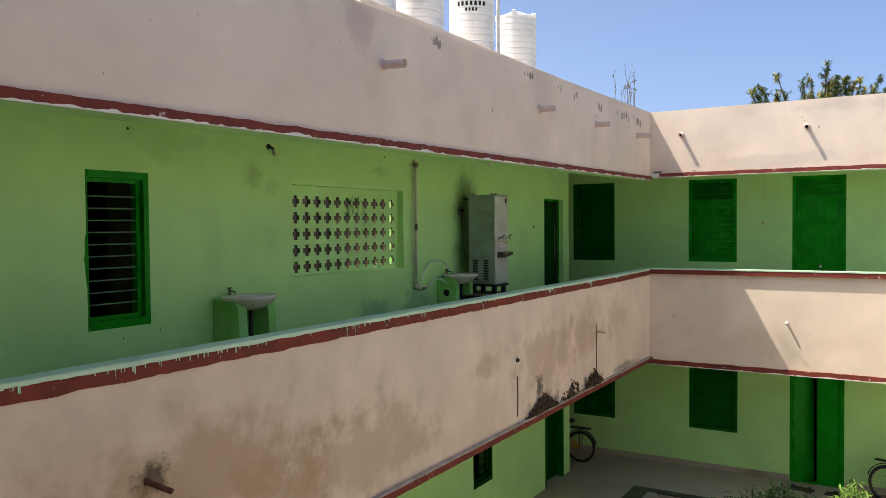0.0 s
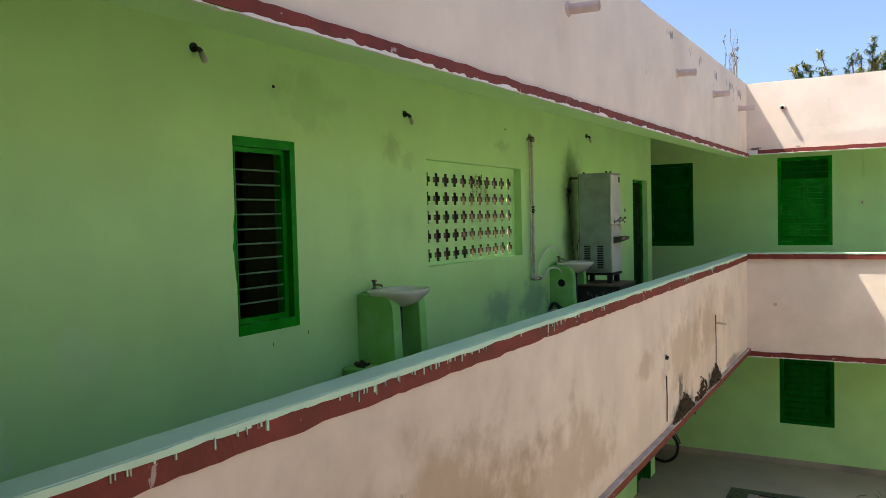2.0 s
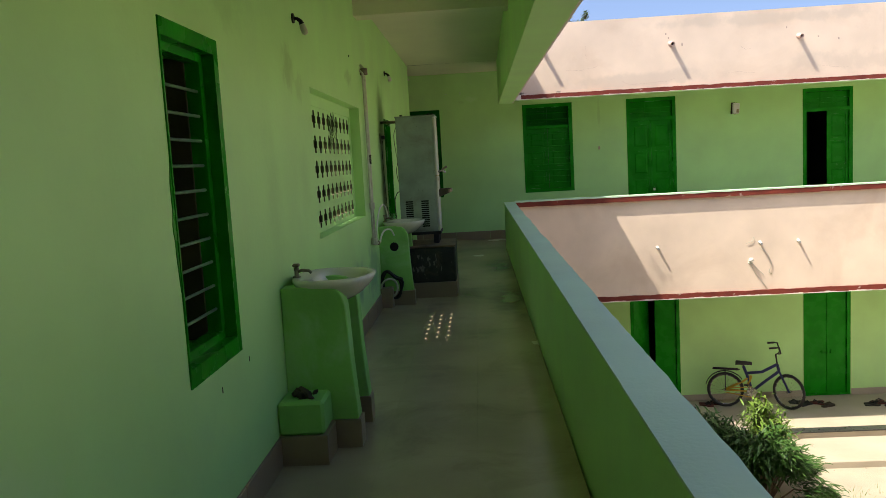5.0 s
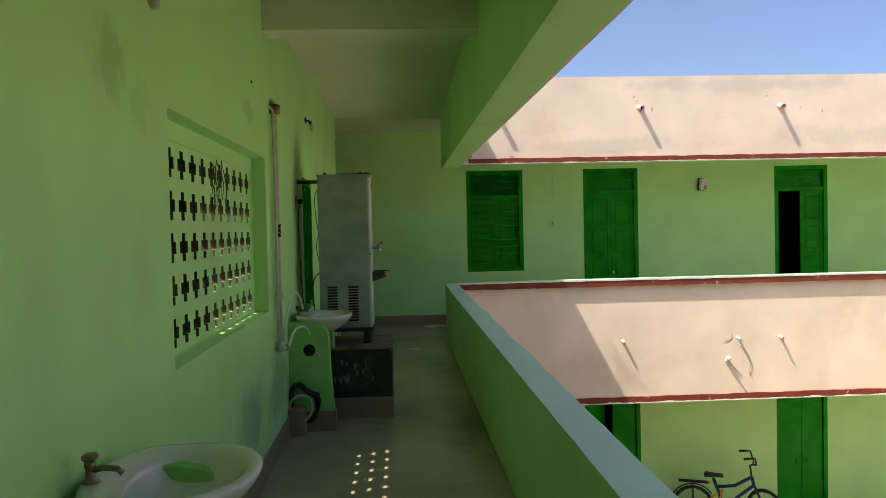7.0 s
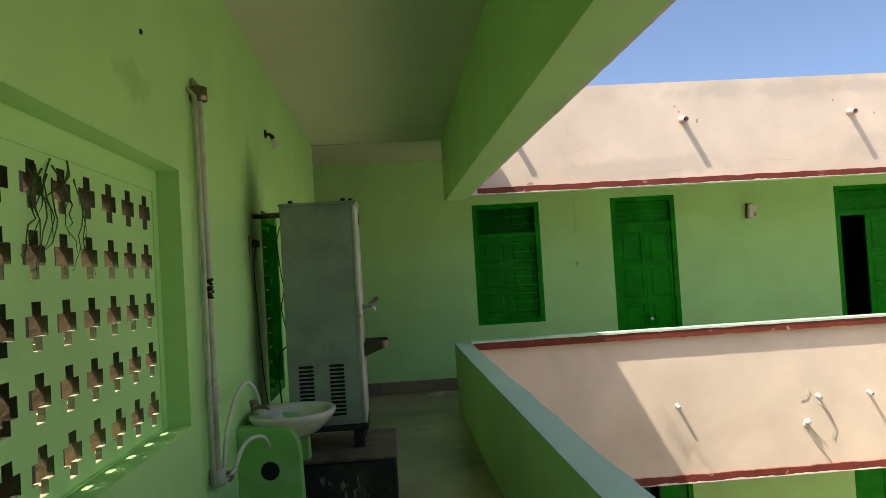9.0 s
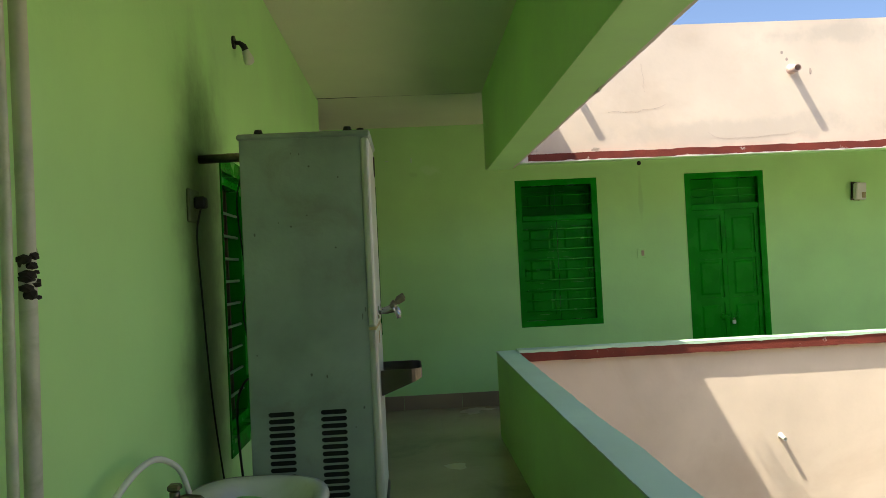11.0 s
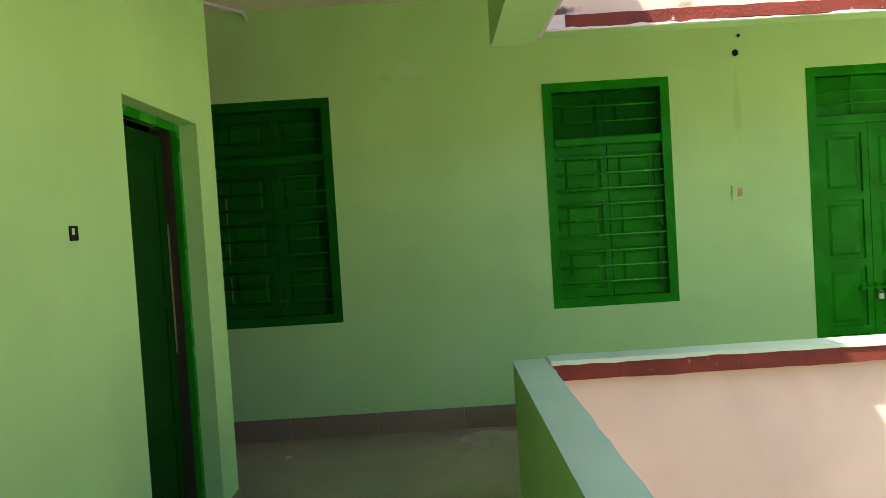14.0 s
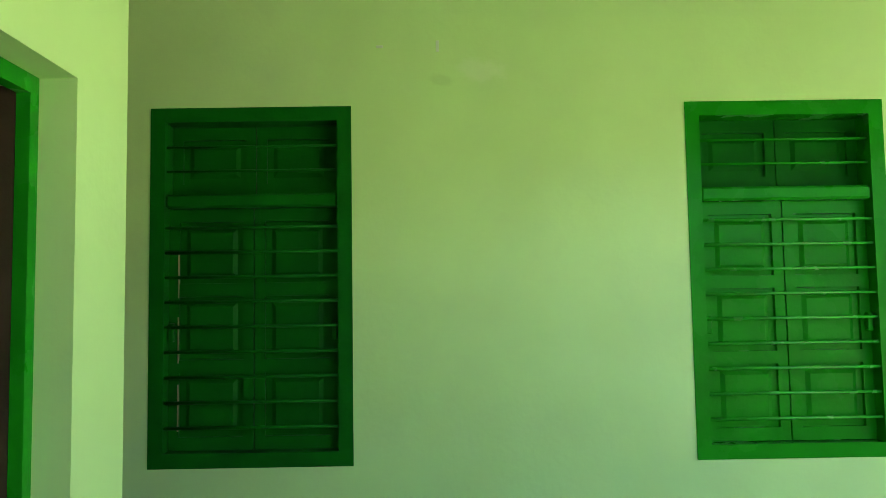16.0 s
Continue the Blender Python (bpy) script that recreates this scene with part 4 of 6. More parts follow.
part("leaf", boxes(((-0.15, -2.5, LOW + 0.02), (-0.115, -1.74, -1.22)), bevel=0.004), SHADE_GREEN, door)


# ---- pierced block screen ----
def cross_block(w, h, t, arm, reach):
    """A block with a cross-shaped hole; centre at the origin, the screen in the yz plane."""
    return slab_with_holes((-t, -w / 2, -h / 2), (0, w / 2, h / 2), 1, [(-arm, arm, -reach, reach), (-reach, reach, -arm, arm)])


screen = thing("window_9", pose(0, 0, 0), "pierced block screen with rows of cross-shaped holes", "window", kind="structure")
J0, J1, JZ0, JZ1 = -8.95, -6.91, 0.975, 1.93
PW, PH, NC, NR = 0.1755, 0.1735, 11, 5
cols0, rows0 = -8.805, 1.068
part("surround", slab_with_holes((-0.155, J0, JZ0), (-0.085, J1, JZ1), 1, [(cols0 - PW / 2, cols0 + (NC - 0.5) * PW, rows0 - PH / 2, rows0 + (NR - 0.5) * PH)]), GREEN_WALL, screen)
front = bpy.data.meshes.new("block")
bm = cross_block(PW, PH, 0.018, 0.025, 0.060)
bm.to_mesh(front)
bm.free()
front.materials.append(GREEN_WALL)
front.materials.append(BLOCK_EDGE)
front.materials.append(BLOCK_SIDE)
# Up-facing hole faces pale as sunlit, the rest dark as shaded.
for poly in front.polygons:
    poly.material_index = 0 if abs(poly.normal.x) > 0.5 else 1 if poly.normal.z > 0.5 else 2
back = bpy.data.meshes.new("backing_block")
bm = cross_block(PW, PH, 0.036, 0.046, 0.083)
bm.to_mesh(back)
bm.free()
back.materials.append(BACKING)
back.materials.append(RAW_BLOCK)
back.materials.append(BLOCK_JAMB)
# Same by facing: pale tops, browner south-facing jambs, near-black shade elsewhere.
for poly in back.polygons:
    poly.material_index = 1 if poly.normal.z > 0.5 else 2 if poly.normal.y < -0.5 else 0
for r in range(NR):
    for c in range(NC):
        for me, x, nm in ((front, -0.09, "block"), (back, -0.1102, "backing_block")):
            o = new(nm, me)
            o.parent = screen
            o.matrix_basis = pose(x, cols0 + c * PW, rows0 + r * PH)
creeper = bmesh.new()
rng = random.Random(9)
for _ in range(15):
    p = Vector((-0.086, -7.8 + rng.uniform(-0.17, 0.17), 1.86 - 0.10 * rng.random()))
    pts = [p.copy()]
    for _ in range(7):
        p += Vector((rng.uniform(-0.004, 0.006), rng.uniform(-0.045, 0.045), -rng.uniform(0.015, 0.05)))
        pts.append(p.copy())
    tube(creeper, pts, 0.002, 5, radii=[0.0026 - 0.00025 * i for i in range(8)])
tagged(mesh_object("creeper", creeper, LEAF), "dead creeper stems clinging to the block screen", "creeper")

# ---- wash basins ----
def oval_ring(bm, cx, cy, z, rx, ry, sides=36):
    out = []
    for a in np.arange(sides) * 2 * math.pi / sides:
        c, s = math.cos(a), math.sin(a)
        k = 1.0 if c > 0 else 0.82
        out.append(bm.verts.new((cx + rx * k * math.copysign(abs(c) ** (0.9 if c > 0 else 0.55), c), cy + ry * math.copysign(abs(s) ** 0.9, s), z)))
    return out


def basin_body():
    """A ceramic basin against the wall x = 0, its rim at z = 0."""
    bm = bmesh.new()
    rings = [oval_ring(bm, 0.22, 0, z, rx, ry) for z, rx, ry in ((-0.135, 0.06, 0.07), (-0.13, 0.10, 0.12), (-0.10, 0.155, 0.175), (-0.055, 0.205, 0.225), (-0.03, 0.225, 0.25), (-0.012, 0.235, 0.258), (0.0, 0.232, 0.255), (0.002, 0.215, 0.238))]
    rings += [oval_ring(bm, 0.255, 0, z, rx, ry) for z, rx, ry in ((-0.006, 0.155, 0.205), (-0.03, 0.145, 0.19), (-0.065, 0.125, 0.165), (-0.085, 0.10, 0.13), (-0.097, 0.07, 0.09), (-0.103, 0.04, 0.05), (-0.105, 0.018, 0.022))]
    for a, b in zip(rings, rings[1:]):
        for i in range(len(a)):
            bm.faces.new((a[i], a[(i + 1) % len(a)], b[(i + 1) % len(a)], b[i]))
    bm.faces.new(rings[0][::-1])
    bm.faces.new(rings[-1])
    bmesh.ops.recalc_face_normals(bm, faces=bm.faces)
    return bm


def pillar_tap(parent, x, y, z, mat=BRASS_DARK):
    bm = bmesh.new()
    lathe(bm, ((0.022, 0), (0.022, 0.005), (0.012, 0.010), (0.011, 0.035), (0.014, 0.038), (0.014, 0.050), (0.008, 0.054)), (x, y, z), 14)
    tap = part("tap", bm, mat, parent, "tarnished pillar tap", smooth=True)
    bm = bmesh.new()
    tube(bm, [(x, y, z + 0.028), (x + 0.03, y, z + 0.036), (x + 0.065, y, z + 0.032), (x + 0.078, y, z + 0.02)], 0.008, 10)
    part("spout", bm, mat, tap, smooth=True)
    part("tap_handle", boxes(((x - 0.017, y - 0.016, z + 0.054), (x + 0.017, y + 0.016, z + 0.072)), bevel=0.005), mat, tap)
    return tap


basin = thing("wash_basin", pose(0, -9.80, 0.865), "white ceramic wash basin with a tarnished tap on green side walls", "wash basin", "basins on the gallery wall")
part("bowl", basin_body(), CERAMIC, basin, smooth=True)
pillar_tap(basin, 0.055, -0.08, 0.002)
bm = bmesh.new()
lathe(bm, ((0.018, 0), (0.018, 0.004)), (0.255, 0, -0.1045), 14)
part("drain", bm, CHROME, basin, "chrome drain")
bm = bmesh.new()
tube(bm, [(0.24, 0, -0.13), (0.24, 0.0, -0.4), (0.23, 0.01, -0.62), (0.21, 0.0, -0.84)], 0.017, 10)
part("waste_pipe", bm, BLACK, basin, "black waste pipe", smooth=True)
basin_far = copy_thing(basin, pose(0, -5.87, 0.840))
tagged(basin_far, "white ceramic wash basin with plastic hoses on green side walls")


def pedestal_wall(parent, y0, y1, deep, top, toe):
    """A plastered side wall, rounded at its top front, flaring towards a brown tile foot."""
    outline = [(0.0, toe), (deep + 0.022, toe), (deep + 0.014, toe + 0.10), (deep, toe + 0.30), (deep - 0.008, top - 0.14)]
    outline += [(deep - 0.008 - 0.07 * (1 - math.cos(a)), top - 0.14 + 0.13 * math.sin(a)) for a in np.linspace(0.3, 1.45, 6)] + [(deep - 0.13, top), (0.0, top)]
    bm = bmesh.new()
    sides = [[bm.verts.new((x + 0.004 * noise.noise((y * 9, z * 7, x)), y + 0.004 * noise.noise((x * 8, z * 6, y)), z)) for x, z in outline] for y in (y0, y1)]
    bm.faces.new(sides[0])
    bm.faces.new(sides[1][::-1])
    for k in range(len(outline)):
        m = (k + 1) % len(outline)
        bm.faces.new((sides[0][k], sides[1][k], sides[1][m], sides[0][m]))
    bmesh.ops.recalc_face_normals(bm, faces=bm.faces)
    bmesh.ops.bevel(bm, geom=[e for e in bm.edges if abs(e.calc_face_angle(0.0)) > 1.0], offset=0.009, segments=3, affect="EDGES", profile=0.6)
    part("side_wall", bm, PED_GREEN, parent)
    part("tile_foot", boxes(((0.0, y0 - 0.006, 0.0), (deep + 0.032, y1 + 0.006, toe)), bevel=0.003), SKIRT, parent, "brown tiled foot")


ped = thing("basin_support", pose(0, 0, 0), "green plastered pair of side walls under the wash basin", "basin support", "basin supports")
pedestal_wall(ped, -10.04, -9.93, 0.335, 0.835, 0.15)
pedestal_wall(ped, -9.66, -9.56, 0.335, 0.835, 0.15)
part("back_fill", boxes(((0.0, -9.94, 0.55), (0.05, -9.65, 0.80))), WALL_W, ped)
ped = thing("basin_support", pose(0, 0, 0), "green plastered side walls under the basin with a torn hose hole", "basin support", "basin supports")
pedestal_wall(ped, -6.12, -6.02, 0.30, 0.805, 0.15)
pedestal_wall(ped, -5.73, -5.64, 0.30, 0.805, 0.15)
bm = bmesh.new()
lathe(bm, ((0.045, 0), (0.04, 0.004)), (0, 0, 0), 11)
hole = part("hose_hole", bm, HOLE_DARK, ped, "dark hole broken through the plaster")
hole.matrix_basis = pose(0.15, -6.121, 0.60, 90)

drain_box = thing("drain_box", pose(0, 0, 0), "low green plastered drain box with rubbish on top", "drain box", "drain boxes")
part("body", boxes(((0.0, -10.26, 0.15), (0.225, -10.045, 0.315)), bevel=0.014), PED_GREEN, drain_box)
part("tile_foot", boxes(((0.0, -10.268, 0.0), (0.237, -10.045, 0.15)), bevel=0.003), SKIRT, drain_box)
drain_box = thing("drain_box", pose(0, 0, 0), "low grey drain box beside the basin support", "drain box", "drain boxes")
part("body", boxes(((0.0, -6.25, 0.0), (0.12, -6.08, 0.20)), bevel=0.01), SKIRT, drain_box)


def scraps(name, centre, spread, count, size, mat, label, seed):
    r, bm = random.Random(seed), bmesh.new()
    for _ in range(count):
        m = Matrix.Translation((centre[0] + r.uniform(-spread, spread), centre[1] + r.uniform(-spread, spread), centre[2] + r.uniform(0.2, 1) * size)) @ Euler([r.uniform(-0.7, 0.7) for _ in range(3)]).to_matrix().to_4x4()
        bmesh.ops.create_icosphere(bm, subdivisions=1, radius=1, matrix=m @ Matrix.Diagonal((size * r.uniform(0.8, 2.2), size * r.uniform(0.6, 1.5), size * r.uniform(0.3, 0.8), 1)))
    return tagged(mesh_object(name, bm, mat), label, "rubbish", kind="stuff")


scraps("rubbish", (0.11, -10.15, 0.31), 0.06, 14, 0.022, MOSS, "dark wet leaves heaped on the drain box", 3)
bm = bmesh.new()
tube(bm, [(0.10 + (0.10 + 0.02 * math.sin(2.3 * t)) * math.cos(t), -6.15 + 0.03 * math.sin(1.7 * t), 0.22 + 0.12 * math.sin(t) + 0.03 * math.cos(3 * t)) for t in np.linspace(0, 17, 90)], 0.013, 8)
tagged(mesh_object("hose_coil", bm, BLACK, smooth=True), "coiled black rubber hose on the drain box", "hose")
bm = bmesh.new()
tube(bm, [(0.09 + 0.08 * math.cos(t), -6.22 + 0.02 * math.sin(2 * t), 0.20 + 0.09 * math.sin(t)) for t in np.linspace(0.4, 8.4, 40)], 0.010, 8)
tagged(mesh_object("hose_coil", bm, PVC, smooth=True), "short grey hose loop on the drain box", "hose")

# ---- water supply pipes on the wall ----
def flex(points, radius, sides=6):
    """A limp cable or hose through points, smoothed."""
    P, path = [Vector(p) for p in points], []
    for i in range(len(P) - 1):
        p0, p1, p2, p3 = P[max(i - 1, 0)], P[i], P[i + 1], P[min(i + 2, len(P) - 1)]
        for t in np.linspace(0, 1, 6, endpoint=False):
            path.append(0.5 * ((2 * p1) + (p2 - p0) * t + (2 * p0 - 5 * p1 + 4 * p2 - p3) * t * t + (3 * p1 - p0 - 3 * p2 + p3) * t ** 3))
    return tube(bmesh.new(), path + [P[-1]], radius, sides)


riser = thing("water_pipe", pose(0, 0, 0), "grimy pair of upright water pipes with couplings and a valve", "pipe")
for y, r, top in ((-6.735, 0.010, 2.25), (-6.665, 0.016, 2.30)):
    bm = bmesh.new()
    tube(bm, [(0.03, y, 0.70), (0.03, y, 1.1), (0.032, y + 0.004, 1.6), (0.03, y, top), (0.0, y, top + 0.03)], r, 10)
    part("pipe", bm, PVC, riser, smooth=True)
for z, s in ((2.27, 1.7), (0.72, 1.5), (1.05, 1.15)):
    bm = bmesh.new()
    lathe(bm, ((0.019 * s, -0.03), (0.022 * s, -0.026), (0.022 * s, 0.026), (0.019 * s, 0.03)), (0.03, -6.667, z), 12)
    part("coupling", bm, BRASS_DARK if z == 2.27 else PVC, riser, smooth=True)
bm, lumps = bmesh.new(), random.Random(6)
for k in range(16):
    bmesh.ops.create_icosphere(bm, subdivisions=1, radius=1.0, matrix=Matrix.Translation((0.032 + lumps.uniform(-0.008, 0.012), -6.668 + lumps.uniform(-0.02, 0.02), 1.44 + 0.085 * k / 15)) @ Matrix.Diagonal((lumps.uniform(0.010, 0.017), lumps.uniform(0.010, 0.018), lumps.uniform(0.006, 0.016), 1)))
part("joint", bm, SHADE_GRIME, riser, "corroded joint wrapped in torn tape")
bm = bmesh.new()
tube(bm, [(0.03, -6.70, 0.70), (0.04, -6.63, 0.69), (0.045, -6.52, 0.69), (0.05, -6.42, 0.69)], 0.014, 10)
valve = part("branch_pipe", bm, PVC, riser, smooth=True)
part("valve", boxes(((0.025, -6.56, 0.67), (0.065, -6.51, 0.71)), bevel=0.008), BRASS_DARK, valve)
part("valve_lever", boxes(((0.06, -6.60, 0.705), (0.075, -6.50, 0.715)), bevel=0.003), WHITE_PLASTIC, valve)
for pts, r, mat, label in (([(0.05, -6.42, 0.69), (0.07, -6.36, 0.76), (0.10, -6.28, 0.79), (0.14, -6.18, 0.77), (0.16, -6.08, 0.68)], 0.009, WHITE_PLASTIC, "white plastic hose arching into the basin support"),
                           ([(0.04, -6.60, 0.70), (0.05, -6.57, 0.86), (0.06, -6.40, 0.99), (0.07, -6.18, 1.03), (0.08, -6.0, 0.97), (0.085, -5.92, 0.88)], 0.008, WHITE_PLASTIC, "white plastic hose from the wall pipe to the tap")):
    tagged(mesh_object("hose", flex(pts, r, 8), mat, smooth=True), label, "hose")

# ---- water cooler ----
plinth = thing("cooler_plinth", pose(0, 0, 0), "scuffed black stone plinth on a brown tiled base", "plinth")
part("block", boxes(((0.0, -5.765, 0.165), (0.745, -5.06, 0.532)), bevel=0.012), PLINTH, plinth)
part("tile_base", boxes(((0.0, -5.77, 0.0), (0.75, -5.055, 0.165)), bevel=0.003), SKIRT, plinth, "brown tiled base")
part("top_slab", boxes(((0.0, -5.77, 0.533), (0.75, -5.055, 0.553)), bevel=0.005), DUSTY_TOP, plinth, "dusty brown top")
cooler = thing("water_cooler", pose(0, 0, 0), "tall aged grey steel water cooler with two chrome taps", "water cooler")
CX0, CX1, CY0, CY1, CZ0, CZ1 = 0.178, 0.598, -5.55, -5.17, 0.685, 1.905
SEAM = 1.272
slots = [(x + e, x + 0.083 - e, 0.737 + k * 0.0222 + a, 0.737 + k * 0.0222 + b) for x in (0.237, 0.404) for k in range(13) for e, a, b in ((0.0, 0.004, 0.0115), (0.002, 0.0015, 0.004), (0.002, 0.0115, 0.014), (0.005, 0.0, 0.0015), (0.005, 0.014, 0.0155))]
body = part("body", boxes(((CX0, CY0 + 0.004, CZ0), (CX1 - 0.014, CY1, CZ1)), bevel=0.006), STEEL_PAINT, cooler)
part("side_panel", slab_with_holes((CX0 + 0.004, CY0, CZ0 + 0.004), (CX1 - 0.031, CY0 + 0.0032, CZ1 - 0.01), 0, slots), STEEL_PAINT, cooler, "grey side panel with two columns of vent slots")
# No hollow here: a near-black sheet on the body paints the slots' shade.
part("vent_backing", boxes(((0.23, CY0 + 0.0033, 0.73), (0.495, CY0 + 0.0038, 1.03))), HOLE_DARK, cooler, "near-black sheet painting the shade behind the vent slots")
for z0, z1 in ((CZ0, SEAM - 0.0025), (SEAM + 0.0025, CZ1 - 0.012)):
    bm = bmesh.new()
    box(bm, (CX1 - 0.029, CY0 - 0.003, z0), (CX1, CY1 + 0.003, z1), 0.015, 4)
    part("front_panel", bm, STEEL_FRONT, cooler, "pale rounded front panel")
part("seam_strip", boxes(((CX1 - 0.027, CY0 - 0.001, SEAM - 0.005), (CX1 - 0.003, CY1, SEAM + 0.005))), STRAW, cooler, "rusty seam")
part("lid", boxes(((CX0 - 0.006, CY0 - 0.006, CZ1 - 0.008), (CX1 + 0.004, CY1 + 0.004, CZ1 + 0.012)), bevel=0.006), STEEL_PAINT, cooler)
for x, y in ((CX0 + 0.06, CY0 + 0.03), (CX1 - 0.07, CY0 + 0.03), (CX1 - 0.03, CY0 + 0.07)):
    bm = bmesh.new()
    lathe(bm, ((0.012, 0), (0.015, 0.006), (0.011, 0.018)), (x, y, CZ1 + 0.011), 10)
    part("lid_screw", bm, BLACK, cooler)
for x in (CX0 + 0.05, CX1 - 0.05):
    for y in (CY0 + 0.05, CY1 - 0.05):
        part("foot", boxes(((x - 0.03, y - 0.03, 0.553), (x + 0.03, y + 0.03, CZ0 - 0.03)), bevel=0.008), BLACK, cooler, "black foot")
part("base_frame", boxes(((CX0 - 0.005, CY0 - 0.005, CZ0 - 0.032), (CX1 + 0.005, CY1 + 0.005, CZ0 - 0.002)), bevel=0.004), BLACK, cooler, "black base frame")
part("badge", boxes(((CX1 - 0.001, CY1 - 0.09, 1.80), (CX1 + 0.003, CY1 - 0.045, 1.87)), bevel=0.001), HOLE_DARK, cooler, "small dark badge")
part("name_plate", boxes(((CX1 - 0.001, CY0 + 0.10, 1.215), (CX1 + 0.002, CY0 + 0.13, 1.255))), RAW_BLOCK, cooler, "small brown plate")
for y in (-5.445, -5.25):
    z = 1.317
    bm = bmesh.new()
    tube(bm, [(CX1 - 0.002, y, z), (CX1 + 0.004, y, z)], 0.021, 18)
    tube(bm, [(CX1, y, z), (CX1 + 0.014, y, z), (CX1 + 0.030, y, z + 0.003), (CX1 + 0.048, y, z + 0.009), (CX1 + 0.058, y, z + 0.010)], 0.009, 14, radii=[0.0065, 0.0068, 0.0095, 0.0125, 0.0110])
    tap = part("bib_tap", bm, CHROME, cooler, "dull chrome push tap", smooth=True)
    bm = bmesh.new()
    tube(bm, [(CX1 + 0.050, y, z + 0.006), (CX1 + 0.060, y, z + 0.002), (CX1 + 0.067, y, z - 0.009), (CX1 + 0.070, y, z - 0.023)], 0.008, 14, radii=[0.0075, 0.0078, 0.0076, 0.0074])
    part("spout", bm, CHROME, tap, smooth=True)
    bm = bmesh.new()
    tube(bm, [(CX1 + 0.046, y, z + 0.014), (CX1 + 0.054, y, z + 0.022), (CX1 + 0.057, y, z + 0.025)], 0.011, 14, radii=[0.0118, 0.0124, 0.0105])
    tube(bm, [(CX1 + 0.055, y, z + 0.023), (CX1 + 0.068, y, z + 0.034)], 0.0055, 12)
    part("tap_lever", bm, TAP_KNOB, tap, smooth=False)
    bm = bmesh.new()
    tube(bm, [(CX1 + 0.063, y, z + 0.032), (CX1 + 0.065, y, z + 0.033), (CX1 + 0.087, y, z + 0.045), (CX1 + 0.089, y, z + 0.046)], 0.0115, 18, radii=[0.0098, 0.0115, 0.0115, 0.0100])
    part("tap_key", bm, TAP_KNOB, tap, "dull round tap knob")
# drip tray: a folded sheet open above
bm = bmesh.new()
x0, x1, y0, y1, zb, zt = CX1 + 0.002, CX1 + 0.138, -5.50, -5.25, 1.044, 1.128
t = 0.004
outer = [((x0, y0, zb), (x1 - 0.06, y0 + t, zb)), ]
rings = []
for off in (0, t):
    ring = []
    for x, y in ([(x0, y0 + off)] + [(x1 - 0.045 + (0.045 - off) * math.sin(q), y0 + 0.045 - (0.045 - off) * math.cos(q)) for q in np.linspace(0, math.pi / 2, 7)]
                 + [(x1 - 0.045 + (0.045 - off) * math.cos(q), y1 - 0.045 + (0.045 - off) * math.sin(q)) for q in np.linspace(0, math.pi / 2, 7)] + [(x0, y1 - off)]):
        slope = (x - x0) / (x1 - x0)
        ring.append((bm.verts.new((x, y, zb + 0.052 * slope + off)), bm.verts.new((x, y, zt))))
    rings.append(ring)
for ring in rings:
    for (a, b), (c, d) in zip(ring, ring[1:]):
        bm.faces.new((a, c, d, b))
    bm.faces.new([a for a, _ in ring])
for (a, b), (c, d), (e, f), (g, h) in zip(rings[0], rings[0][1:], rings[1], rings[1][1:]):
    bm.faces.new((b, d, h, f))
bmesh.ops.recalc_face_normals(bm, faces=bm.faces)
part("drip_tray", bm, TRAY_STEEL, cooler, "stained stainless steel drip tray")
for points, radius in (([(0.03, -5.47, 1.69), (0.012, -5.46, 1.60), (0.010, -5.42, 1.40), (0.010, -5.37, 1.15), (0.012, -5.32, 0.95), (0.03, -5.28, 0.70), (0.05, -5.26, 0.555)], 0.0035),
                       ([(0.177, -5.46, 1.13), (0.14, -5.45, 1.10), (0.115, -5.44, 1.02), (0.12, -5.44, 0.85), (0.14, -5.45, 0.68), (0.16, -5.46, 0.557)], 0.0042),
                       ([(0.175, -5.46, 1.82), (0.145, -5.45, 1.72), (0.155, -5.45, 1.56), (0.17, -5.46, 1.44), (0.15, -5.45, 1.34), (0.175, -5.46, 1.20)], 0.003)):
    tagged(mesh_object("power_cable", flex(points, radius), BLACK, smooth=True), "black power cable hanging behind the water cooler", "cable")
bm = bmesh.new()
tube(bm, [(0.0, -5.35, 1.872), (0.10, -5.36, 1.872), (0.18, -5.36, 1.872)], 0.016, 8)
tagged(mesh_object("inlet_pipe", bm, BRASS_DARK, smooth=True), "dark inlet pipe from the wall to the cooler", "pipe")

# ---- wall fittings ----
plate = thing("socket_plate", pose(0, 0, 0), "grimy socket plate with a black plug behind the water cooler", "socket")
part("plate", boxes(((0.0, -5.53, 1.645), (0.012, -5.41, 1.755)), bevel=0.004), GRIMY_PLATE, plate)
part("plug", boxes(((0.012, -5.49, 1.69), (0.05, -5.45, 1.73)), bevel=0.006), BLACK, plate, "black plug")
plate = thing("switch_board", pose(0, 0, 0), "white plastic switch board on the green wall", "switch")
part("plate", boxes(((0.0, -12.957, 1.50), (0.012, -12.852, 1.632)), bevel=0.003), GREEN_WALL, plate)
part("socket", boxes(((0.011, -12.926, 1.522), (0.017, -12.862, 1.604)), bevel=0.003), CERAMIC, plate, "white socket insert")
part("rocker", boxes(((0.016, -12.917, 1.535), (0.020, -12.895, 1.595)), bevel=0.002), HOLE_DARK, plate, "dark rocker switch")
part("rocker_face", boxes(((0.019, -12.910, 1.545), (0.022, -12.898, 1.578)), bevel=0.001), CERAMIC, plate)
plate = thing("switch_box", pose(0, 0, 0), "small open black switch box in the wall", "switch")
